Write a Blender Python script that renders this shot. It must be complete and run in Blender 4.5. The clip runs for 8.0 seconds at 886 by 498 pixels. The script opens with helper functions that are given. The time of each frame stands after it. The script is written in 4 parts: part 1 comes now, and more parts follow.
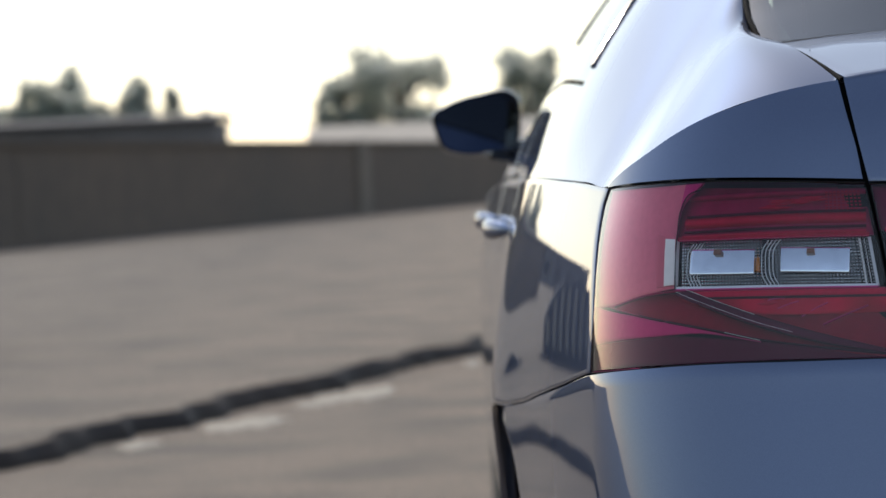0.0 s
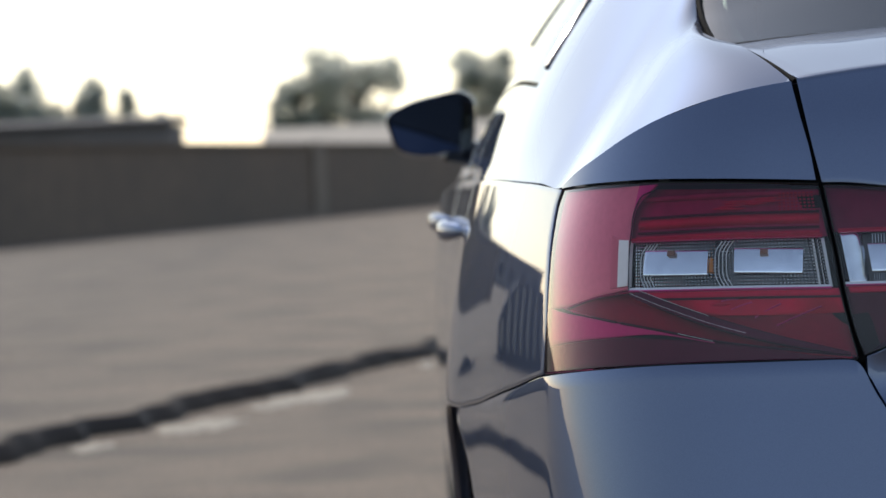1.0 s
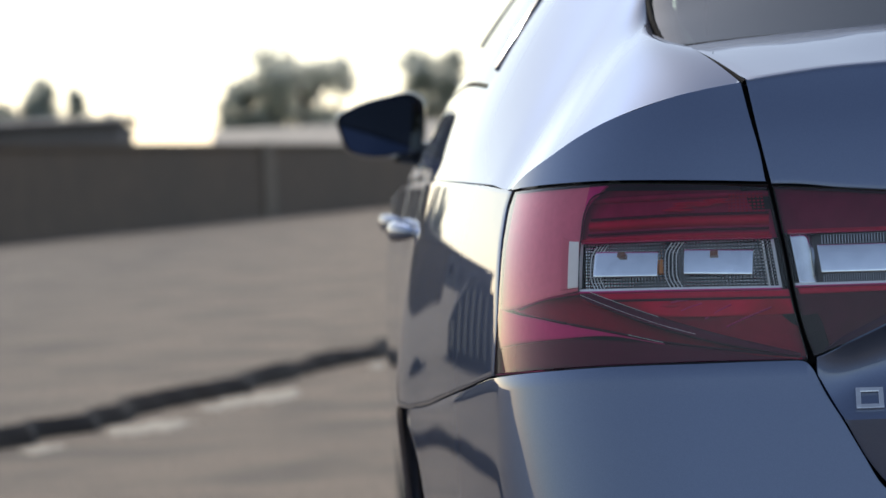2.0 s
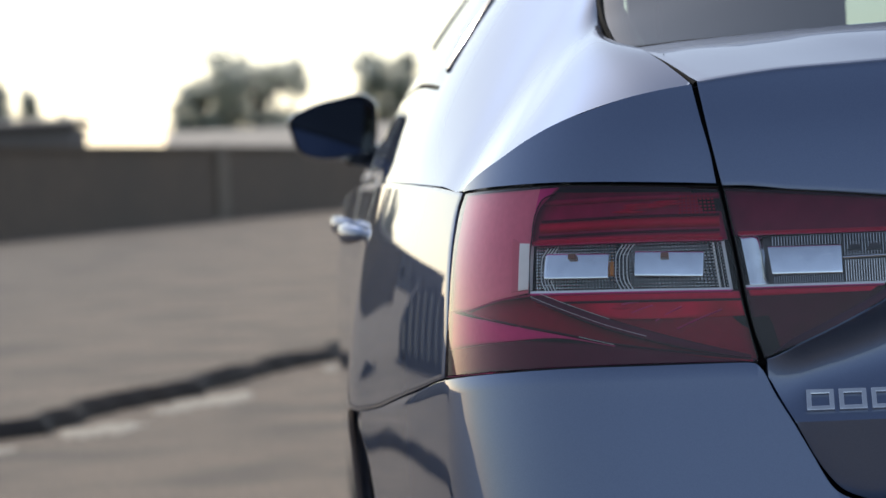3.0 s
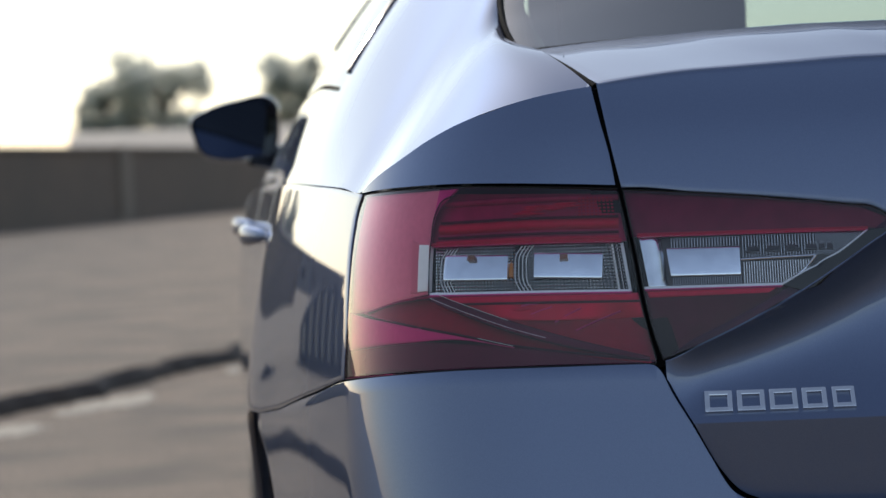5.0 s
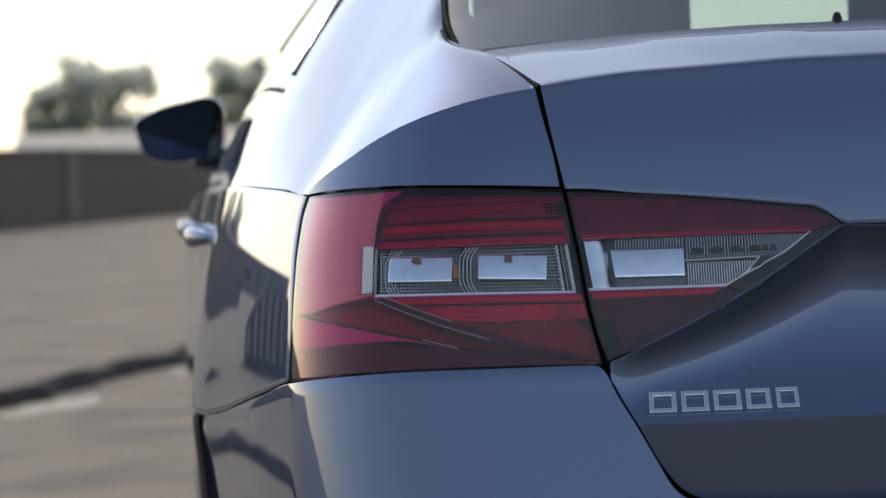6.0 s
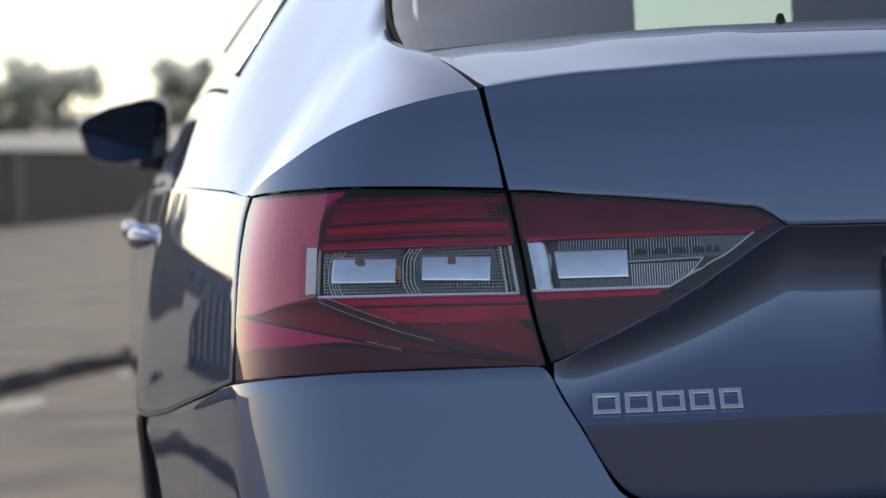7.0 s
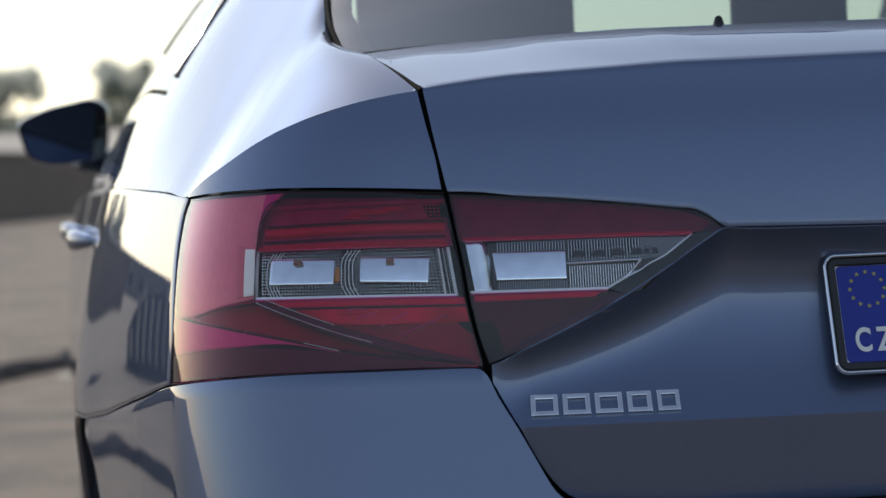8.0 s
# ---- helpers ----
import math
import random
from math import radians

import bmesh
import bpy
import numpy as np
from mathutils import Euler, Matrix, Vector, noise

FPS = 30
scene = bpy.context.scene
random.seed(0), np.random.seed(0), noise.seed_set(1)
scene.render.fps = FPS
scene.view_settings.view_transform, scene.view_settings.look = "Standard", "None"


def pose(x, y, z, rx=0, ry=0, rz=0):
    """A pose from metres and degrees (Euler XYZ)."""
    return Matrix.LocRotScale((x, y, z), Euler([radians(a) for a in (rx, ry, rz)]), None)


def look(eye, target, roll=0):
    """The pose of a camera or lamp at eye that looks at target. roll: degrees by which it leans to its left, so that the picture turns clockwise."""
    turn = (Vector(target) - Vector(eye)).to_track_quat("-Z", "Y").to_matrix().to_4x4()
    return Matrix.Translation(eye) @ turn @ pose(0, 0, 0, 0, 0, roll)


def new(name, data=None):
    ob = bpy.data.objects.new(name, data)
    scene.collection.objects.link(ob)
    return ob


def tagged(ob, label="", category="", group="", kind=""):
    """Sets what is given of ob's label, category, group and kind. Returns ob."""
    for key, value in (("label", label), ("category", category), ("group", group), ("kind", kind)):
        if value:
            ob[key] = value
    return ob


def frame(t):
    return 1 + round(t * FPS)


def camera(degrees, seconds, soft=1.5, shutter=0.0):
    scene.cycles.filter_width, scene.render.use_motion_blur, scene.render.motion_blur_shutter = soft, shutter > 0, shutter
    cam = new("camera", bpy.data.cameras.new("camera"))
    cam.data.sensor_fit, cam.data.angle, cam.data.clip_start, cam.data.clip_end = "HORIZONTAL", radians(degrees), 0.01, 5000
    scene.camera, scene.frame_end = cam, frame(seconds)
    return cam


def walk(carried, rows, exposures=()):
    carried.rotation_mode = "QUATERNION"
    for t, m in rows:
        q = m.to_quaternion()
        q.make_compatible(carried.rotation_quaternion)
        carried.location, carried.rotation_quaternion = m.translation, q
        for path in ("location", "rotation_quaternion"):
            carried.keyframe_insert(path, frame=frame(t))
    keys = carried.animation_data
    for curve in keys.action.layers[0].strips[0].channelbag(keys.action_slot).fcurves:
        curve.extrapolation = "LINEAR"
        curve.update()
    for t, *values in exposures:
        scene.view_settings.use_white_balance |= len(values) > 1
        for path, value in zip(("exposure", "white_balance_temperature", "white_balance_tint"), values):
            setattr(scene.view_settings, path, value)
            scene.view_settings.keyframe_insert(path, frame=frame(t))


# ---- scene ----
cam = camera(17.0, 8.0)
PATH = [
    (0, (-1.017, -2.631, 1.009), (-1.013, -0.632, 0.958), -2.7),
    (0.5, (-1.017, -2.628, 1.008), (-0.998, -0.629, 0.957), -2.6),
    (1, (-1.015, -2.627, 1.008), (-0.981, -0.628, 0.957), -2.7),
    (1.5, (-1.016, -2.629, 1.009), (-0.965, -0.63, 0.957), -2.7),
    (3, (-1.012, -2.62, 1.008), (-0.913, -0.623, 0.956), -2.7),
    (3.5, (-1.011, -2.62, 1.008), (-0.896, -0.624, 0.955), -2.6),
    (4, (-1.01, -2.618, 1.009), (-0.877, -0.623, 0.955), -2.7),
    (4.5, (-1.009, -2.618, 1.008), (-0.861, -0.624, 0.954), -2.6),
    (6, (-1.005, -2.618, 1.007), (-0.806, -0.629, 0.953), -2.6),
    (6.5, (-1.005, -2.615, 1.008), (-0.787, -0.628, 0.953), -2.6),
    (7, (-1.002, -2.615, 1.007), (-0.767, -0.629, 0.952), -2.6),
    (7.5, (-1.002, -2.615, 1.005), (-0.748, -0.632, 0.951), -2.5),
    (8, (-0.999, -2.615, 1.006), (-0.725, -0.635, 0.951), -2.5),
]
walk(cam, [(t, look(eye, target, roll)) for t, eye, target, roll in PATH])
cam.data.dof.use_dof = True
cam.data.dof.focus_distance = 2.74
cam.data.dof.aperture_fstop = 8.5

# ---- daylight: a low sun ahead of the car and a little to its left, hazy sky ----
SUN_ELEVATION, SUN_TURN = 36.0, -22.0  # degrees; turn from the car's heading, minus to its left
world = bpy.data.worlds.new("sky")
scene.world = world
world.use_nodes = True
sky = world.node_tree.nodes.new("ShaderNodeTexSky")
sky.sky_type, sky.sun_disc = "NISHITA", False
sky.sun_elevation, sky.sun_rotation = radians(SUN_ELEVATION), radians(SUN_TURN)
sky.air_density, sky.dust_density, sky.ozone_density = 1.0, 0.7, 1.0
back = world.node_tree.nodes["Background"]
back.inputs["Strength"].default_value = 0.15
haze = world.node_tree.nodes.new("ShaderNodeHueSaturation")
haze.inputs["Saturation"].default_value = 0.77
world.node_tree.links.new(sky.outputs["Color"], haze.inputs["Color"])
world.node_tree.links.new(haze.outputs["Color"], back.inputs["Color"])
sun = new("sun", bpy.data.lights.new("sun", "SUN"))
sun.data.energy, sun.data.angle, sun.data.color = 1.9, radians(0.6), (1.0, 0.90, 0.76)
a, e = radians(SUN_TURN), radians(SUN_ELEVATION)
sun.matrix_world = look((math.sin(a) * math.cos(e) * 50, math.cos(a) * math.cos(e) * 50, math.sin(e) * 50), (0, 0, 0))
scene.view_settings.exposure = 0.20

# ---- materials ----
def material(name):
    m = bpy.data.materials.new(name)
    m.use_nodes = True
    nodes, links = m.node_tree.nodes, m.node_tree.links
    return m, nodes, links, nodes["Principled BSDF"]


def plain(name, colour, rough, metal=0.0, grain=0.0, scale=60.0, bump=0.0, coat=0.0):
    """A surface with a fine and a coarse variation of colour and gloss."""
    m, nodes, links, shader = material(name)
    shader.inputs["Metallic"].default_value = metal
    shader.inputs["Coat Weight"].default_value = coat
    shader.inputs["Coat Roughness"].default_value = 0.02
    where = nodes.new("ShaderNodeTexCoord")
    fine, wide = nodes.new("ShaderNodeTexNoise"), nodes.new("ShaderNodeTexNoise")
    fine.inputs["Scale"].default_value, wide.inputs["Scale"].default_value = scale, scale / 12
    fine.inputs["Detail"].default_value = 6
    both = nodes.new("ShaderNodeMath")
    both.operation = "ADD"
    for n in (fine, wide):
        links.new(where.outputs["Object"], n.inputs["Vector"])
    links.new(fine.outputs["Fac"], both.inputs[0])
    links.new(wide.outputs["Fac"], both.inputs[1])
    span = nodes.new("ShaderNodeMapRange")
    span.inputs["From Min"].default_value, span.inputs["From Max"].default_value = 0.6, 1.4
    links.new(both.outputs[0], span.inputs["Value"])
    mix = nodes.new("ShaderNodeMix")
    mix.data_type = "RGBA"
    mix.inputs["A"].default_value = (*[c * (1 - grain) for c in colour], 1)
    mix.inputs["B"].default_value = (*[min(1, c * (1 + grain)) for c in colour], 1)
    links.new(span.outputs[0], mix.inputs["Factor"])
    links.new(mix.outputs["Result"], shader.inputs["Base Color"])
    gloss = nodes.new("ShaderNodeMapRange")
    gloss.inputs["To Min"].default_value, gloss.inputs["To Max"].default_value = rough * (1 - grain / 2), min(1, rough * (1 + grain / 2))
    links.new(span.outputs[0], gloss.inputs["Value"])
    links.new(gloss.outputs[0], shader.inputs["Roughness"])
    if bump:
        b = nodes.new("ShaderNodeBump")
        b.inputs["Strength"].default_value, b.inputs["Distance"].default_value = 1.0, bump
        links.new(fine.outputs["Fac"], b.inputs["Height"])
        links.new(b.outputs["Normal"], shader.inputs["Normal"])
    return m


def car_paint():
    """Dark grey-blue metallic base with fine flakes under a clear coat."""
    m, nodes, links, shader = material("metallic_paint")
    where = nodes.new("ShaderNodeTexCoord")
    flakes = nodes.new("ShaderNodeTexVoronoi")
    flakes.inputs["Scale"].default_value = 2200
    links.new(where.outputs["Object"], flakes.inputs["Vector"])
    ramp = nodes.new("ShaderNodeMix")
    ramp.data_type = "RGBA"
    ramp.inputs["A"].default_value, ramp.inputs["B"].default_value = (.124, .158, .254, 1), (.149, .187, .288, 1)
    links.new(flakes.outputs["Color"], ramp.inputs["Factor"])
    links.new(ramp.outputs["Result"], shader.inputs["Base Color"])
    shader.inputs["Metallic"].default_value = 0.85
    shader.inputs["Roughness"].default_value = 0.42
    shader.inputs["Specular Tint"].default_value = (.08, .09, .11, 1)
    shader.inputs["Coat Weight"].default_value = 1.0
    shader.inputs["Coat Roughness"].default_value = 0.015
    shader.inputs["Coat IOR"].default_value = 1.55
    return m


def clear(name, tint, gloss=.05, rough=0.0):
    """A thin pane: tinted passage with a mirror gloss that grows towards grazing."""
    m, nodes, links, shader = material(name)
    nodes.remove(shader)
    through_it, shine, mix = nodes.new("ShaderNodeBsdfTransparent"), nodes.new("ShaderNodeBsdfGlossy"), nodes.new("ShaderNodeMixShader")
    facing, steep, edge = nodes.new("ShaderNodeLayerWeight"), nodes.new("ShaderNodeMath"), nodes.new("ShaderNodeMapRange")
    facing.inputs["Blend"].default_value = 0.5
    steep.operation = "POWER"
    steep.inputs[1].default_value = 4.0
    edge.inputs["To Min"].default_value = gloss
    links.new(facing.outputs["Facing"], steep.inputs[0])
    links.new(steep.outputs[0], edge.inputs["Value"])
    shine.inputs["Roughness"].default_value = rough
    through_it.inputs["Color"].default_value = (*tint, 1)
    links.new(edge.outputs[0], mix.inputs["Fac"])
    links.new(through_it.outputs[0], mix.inputs[1])
    links.new(shine.outputs[0], mix.inputs[2])
    links.new(mix.outputs[0], nodes["Material Output"].inputs["Surface"])
    return m


def ground_paint():
    """Worn grey-brown asphalt: coarse patches, stones, streaks."""
    m, nodes, links, shader = material("worn_asphalt")
    where = nodes.new("ShaderNodeTexCoord")

    def noise_of(scale, detail=5):
        n = nodes.new("ShaderNodeTexNoise")
        n.inputs["Scale"].default_value, n.inputs["Detail"].default_value = scale, detail
        links.new(where.outputs["Object"], n.inputs["Vector"])
        return n.outputs["Fac"]

    def blend(fac, low, high, a, b):
        span = nodes.new("ShaderNodeMapRange")
        span.inputs["From Min"].default_value, span.inputs["From Max"].default_value = low, high
        links.new(fac, span.inputs["Value"])
        mix = nodes.new("ShaderNodeMix")
        mix.data_type = "RGBA"
        for socket, c in (("A", a), ("B", b)):
            if isinstance(c, tuple):
                mix.inputs[socket].default_value = (*c, 1)
            else:
                links.new(c, mix.inputs[socket])
        links.new(span.outputs[0], mix.inputs["Factor"])
        return mix.outputs["Result"]
    base = blend(noise_of(0.35), .35, .65, (.069, .051, .037), (.102, .075, .054))
    stones = blend(noise_of(45, 8), .4, .62, base, (.180, .139, .102))
    dirt = blend(noise_of(1.3), .46, .66, stones, (.066, .052, .040))
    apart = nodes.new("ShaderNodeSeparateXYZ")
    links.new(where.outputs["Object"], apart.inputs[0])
    sheen_ramp = blend(apart.outputs["X"], -3.6, -.7, (1.0, 1.0, 1.0), (1.70, 1.66, 1.58))  # sheen of sunlit ground put into the colour, paler towards +x
    # multiplies the worn asphalt's colour by the painted sheen
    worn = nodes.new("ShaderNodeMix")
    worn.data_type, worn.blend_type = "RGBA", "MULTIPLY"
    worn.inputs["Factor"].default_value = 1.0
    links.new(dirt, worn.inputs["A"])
    links.new(sheen_ramp, worn.inputs["B"])
    links.new(worn.outputs["Result"], shader.inputs["Base Color"])
    shader.inputs["Roughness"].default_value = 0.85
    b = nodes.new("ShaderNodeBump")
    b.inputs["Strength"].default_value, b.inputs["Distance"].default_value = 0.6, 0.01
    links.new(noise_of(60, 8), b.inputs["Height"])
    links.new(b.outputs["Normal"], shader.inputs["Normal"])
    return m


PAINT = car_paint()
ASPHALT = ground_paint()
BLACK = plain("black_plastic", (.012, .012, .014), .45, grain=.2, scale=200)
GLOSS_BLACK = plain("gloss_black", (.008, .009, .012), .06, grain=.15, scale=30, coat=.6)
CHROME = plain("chrome", (.75, .76, .78), .06, metal=1, grain=.08, scale=80)
SATIN = plain("reflector_silver", (.85, .86, .88), .10, metal=1, grain=.08, scale=150)
DRUM = plain("brushed_silver", (.80, .84, .90), .16, metal=1, grain=.12, scale=90)
RIBBED = plain("ribbed_silver", (.36, .36, .38), .09, metal=1.0, grain=.15, scale=200)
RIBBED_BRIGHT = plain("prism_silver", (.82, .80, .78), .14, metal=1.0, grain=.15, scale=200)
CELL = plain("cell_silver", (.50, .52, .56), .12, metal=1.0, grain=.2, scale=120)
HOUSING = plain("lamp_housing", (.024, .023, .028), .35, grain=.15, scale=120)
RED_INSIDE = plain("red_reflector", (.70, .04, .19), .2, metal=.3, grain=.2, scale=150)
DARK_RED = plain("dark_red_plastic", (.38, .075, .21), .20, metal=.2, grain=.3, scale=60)
# darker copy of the red plastic: shade inside the lamps put into its colour
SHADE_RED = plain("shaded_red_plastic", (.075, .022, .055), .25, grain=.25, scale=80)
BRIGHT_RED = plain("bright_red_plastic", (.68, .03, .15), .16, metal=.3, grain=.25, scale=70)
DEEP_RED = plain("deep_red_plastic", (.36, .022, .07), .20, metal=.1, grain=.2, scale=120)
MAROON = plain("maroon_plastic", (.17, .04, .11), .22, metal=.1, grain=.3, scale=60)
BORDER = plain("border_black", (.010, .011, .015), .16, grain=.15, scale=30)
MILKY = plain("milky_plastic", (.75, .71, .71), .3, grain=.05, scale=120)
FROSTED = plain("frosted_silver", (.70, .70, .71), .35, metal=.4, grain=.1, scale=160)
TRIM_WHITE = plain("bright_trim", (.88, .88, .90), .22, metal=.1, grain=.05, scale=120)
DRUM_REFLEX = plain("brown_reflection", (.22, .10, .06), .35, grain=.2, scale=90)
AMBER = plain("amber_glow_tone", (.55, .20, .04), .2, grain=.1, scale=90)
RUBBER = plain("tyre_rubber", (.02, .02, .02), .75, grain=.3, scale=90, bump=.001)
ALLOY = plain("alloy", (.5, .5, .52), .25, metal=.9, grain=.1, scale=60)
SEAL = plain("dull_rubber", (.012, .012, .013), .9, grain=.2, scale=150)
SEAL.node_tree.nodes["Principled BSDF"].inputs["Specular IOR Level"].default_value = 0.08
LENS_RED = clear("red_lens", (.74, .09, .38), .044)
LENS_PINK = clear("pink_lens", (.84, .34, .43), .06)
LENS_CLEAR = clear("clear_lens", (.93, .94, .96), .04)
GLASS = clear("tinted_glass", (.38, .48, .44), .13)
SIDE_GLASS = clear("side_glass", (.12, .14, .14), .12)
CABIN = plain("dark_trim", (.018, .020, .024), .7, grain=.25, scale=40)
CONCRETE = plain("stained_concrete", (.138, .103, .077), .85, grain=.35, scale=2.2, bump=.004)
PILASTER = plain("paler_concrete", (.21, .172, .135), .85, grain=.3, scale=2.2, bump=.004)
PALE_WALL = plain("pale_render", (.72, .62, .50), .9, grain=.15, scale=1.2)
GREY_WALL = plain("grey_render", (.17, .155, .15), .9, grain=.2, scale=1.2)
PALE_STONE = plain("pale_stone", (.40, .345, .27), .85, grain=.45, scale=14, bump=.003)
# kerb face turned from the sun: its shade is put into this dark colour
DARK_EDGE = plain("shaded_edge", (.040, .029, .023), .9, grain=.4, scale=9, bump=.006)
GRASS = plain("dry_grass", (.06, .07, .035), .9, grain=.5, scale=3, bump=.02)
BARK = plain("bark", (.09, .07, .05), .9, grain=.4, scale=12, bump=.01)
# distance haze put into the leaves: lighter colour, strong pale translucency
HAZY_LEAF = plain("leaf", (.15, .165, .125), .6, grain=.4, scale=1.5)
glow, half = HAZY_LEAF.node_tree.nodes.new("ShaderNodeBsdfTranslucent"), HAZY_LEAF.node_tree.nodes.new("ShaderNodeMixShader")
glow.inputs["Color"].default_value = (.72, .74, .67, 1)
half.inputs["Fac"].default_value = 0.78
HAZY_LEAF.node_tree.links.new(HAZY_LEAF.node_tree.nodes["Principled BSDF"].outputs[0], half.inputs[1])
HAZY_LEAF.node_tree.links.new(glow.outputs[0], half.inputs[2])
HAZY_LEAF.node_tree.links.new(half.outputs[0], HAZY_LEAF.node_tree.nodes["Material Output"].inputs["Surface"])
PLATE_BLUE = plain("plate_blue", (.004, .018, .26), .3, grain=.12, scale=120)
PLATE_WHITE = plain("plate_white", (.75, .75, .73), .35, grain=.05, scale=120)
STAR_YELLOW = plain("star_yellow", (.36, .32, .10), .35, grain=.1, scale=150)


# ---- mesh helpers ----
def part(name, bm, mat, parent=None, label=""):
    mesh = bpy.data.meshes.new(name)
    bm.to_mesh(mesh)
    bm.free()
    for p in mesh.polygons:
        p.use_smooth = True
    mesh.materials.append(mat)
    mesh.set_sharp_from_angle(angle=radians(28))
    ob = new(name, mesh)
    ob.parent = parent
    return tagged(ob, label)


def thing(name, label, category, m=None, group="", kind=""):
    ob = new(name)
    if m:
        ob.matrix_world = m
    return tagged(ob, label, category, group, kind)


def grid(points, closed=False):
    """A bmesh from rows of points."""
    bm = bmesh.new()
    rows = [[bm.verts.new(p) for p in row] for row in points]
    for a, b in zip(rows, rows[1:]):
        n = len(a)
        for i in range(n if closed else n - 1):
            j = (i + 1) % n
            bm.faces.new((a[i], a[j], b[j], b[i]))
    return bm


def normals_of(p):
    du, dv = np.gradient(p, axis=1), np.gradient(p, axis=0)
    n = np.cross(du, dv)
    return n / np.maximum(np.linalg.norm(n, axis=-1, keepdims=True), 1e-9)


def panel(p, outward, depth=.012, r=.003):
    """A sheet-metal panel from a grid of points: rounded edges that turn in to a flange. outward: a point on its outer side."""
    n = normals_of(p)
    mid = p[p.shape[0] // 2, p.shape[1] // 2]
    if n[p.shape[0] // 2, p.shape[1] // 2] @ (np.array(outward) - mid) < 0:
        p = p[:, ::-1]
        n = normals_of(p)

    def ring(grow, drop):
        q = np.pad(p, ((1, 1), (1, 1), (0, 0)), mode="edge")
        m = np.pad(n, ((1, 1), (1, 1), (0, 0)), mode="edge")
        for axis, index, inner in ((0, 0, 1), (0, -1, -2), (1, 0, 1), (1, -1, -2)):
            edge = [slice(None)] * 2
            near = [slice(None)] * 2
            edge[axis], near[axis] = index, inner
            further = list(near)
            further[axis] = 2 if inner == 1 else -3
            away = q[tuple(near)] - q[tuple(further)]
            away = away / np.maximum(np.linalg.norm(away, axis=-1, keepdims=True), 1e-9)
            q[tuple(edge)] = q[tuple(edge)] + away * grow - m[tuple(edge)] * drop
        return q, m
    q, m = ring(r * .7, r * .3)
    p, n = q, m
    q, m = ring(r * .3, r * .8)
    p, n = q, m
    q, m = ring(0.0, depth)
    return grid([[tuple(v) for v in row] for row in q])


def spread(poly, n):
    """n points evenly along a polyline, smoothed as a Catmull-Rom curve."""
    k = np.array(poly, float)
    d = np.r_[0, np.cumsum(np.linalg.norm(np.diff(k, axis=0), axis=1))]
    s = np.linspace(0, d[-1], n)
    if len(k) < 3:
        return np.stack([np.interp(s, d, k[:, i]) for i in range(k.shape[1])], -1)
    return np.stack([curve_at(np.stack([d, k[:, i]], 1), s) for i in range(k.shape[1])], -1)


def coons(bottom, top, left, right, nu, nv):
    """Fills four edge curves; bottom and top run left to right, left and right run upwards."""
    b, t = spread(bottom, nu), spread(top, nu)
    l, r = spread(left, nv), spread(right, nv)
    s, v = np.linspace(0, 1, nu)[None, :, None], np.linspace(0, 1, nv)[:, None, None]
    flat = (1 - v) * b[None] + v * t[None] + (1 - s) * l[:, None] + s * r[:, None]
    return flat - ((1 - v) * ((1 - s) * b[0] + s * b[-1]) + v * ((1 - s) * t[0] + s * t[-1]))


def on_skin(uz, push=0.0):
    """Points of the skin at (u, z), moved inwards by push metres."""
    uz = np.asarray(uz, float)
    p = skin(uz[..., 0], uz[..., 1])
    if np.any(push):
        du = skin(uz[..., 0] + .004, uz[..., 1]) - skin(uz[..., 0] - .004, uz[..., 1])
        dz = skin(uz[..., 0], uz[..., 1] + .003) - skin(uz[..., 0], uz[..., 1] - .003)
        n = np.cross(dz, du)
        n /= np.linalg.norm(n, axis=-1, keepdims=True)
        centre = np.array([-.3, 1.2, .7])
        n = np.where(((centre - p) * n).sum(-1, keepdims=True) < 0, -n, n)
        p = p + n * np.asarray(push)[..., None]
    return p


def flipped(p):
    """The right-hand twin of points of the left half."""
    return p * np.array([-1, 1, 1])


def box(bm, low, high):
    x0, y0, z0 = low
    x1, y1, z1 = high
    v = [bm.verts.new(c) for c in ((x0, y0, z0), (x1, y0, z0), (x1, y1, z0), (x0, y1, z0), (x0, y0, z1), (x1, y0, z1), (x1, y1, z1), (x0, y1, z1))]
    for f in ((3, 2, 1, 0), (4, 5, 6, 7), (0, 1, 5, 4), (1, 2, 6, 5), (2, 3, 7, 6), (3, 0, 4, 7)):
        bm.faces.new([v[i] for i in f])
    return v


def tube(points, radius, sides=8):
    """A round bar along points."""
    p = np.array(points, float)
    along = np.gradient(p, axis=0)
    rows = []
    for c, d in zip(p, along):
        d = Vector(d).normalized()
        a = d.orthogonal().normalized()
        b = d.cross(a)
        rows.append([tuple(Vector(c) + (a * math.cos(k) + b * math.sin(k)) * radius) for k in np.linspace(0, 2 * math.pi, sides, endpoint=False)])
    return grid(rows, closed=True)


# ---- the car's lower skin: plan outlines stacked in height (left half, x negative) ----
Z_TAIL = [(.15, .10), (.25, .05), (.40, -.02), (.55, -.058), (.65, -.043), (.75, -.021), (.823, -.005), (.90, .006), (.984, .021), (1.03, .034), (1.078, .052), (1.12, .066)]
Z_SIDE = [(.15, -.10), (.25, -.05), (.40, -.014), (.55, .001), (.68, .003), (.78, 0.0), (.85, -.005), (.92, -.015), (.985, -.032), (1.08, -.06)]
Z_NOSE = [(.15, .14), (.25, .05), (.40, 0.0), (.55, 0.0), (.65, .03), (.75, .08), (.85, .17), (1.0, .34)]
TAIL_C, NOSE_C = (-.45, .75), (-.45, 4.05)
LENGTH = 4.80


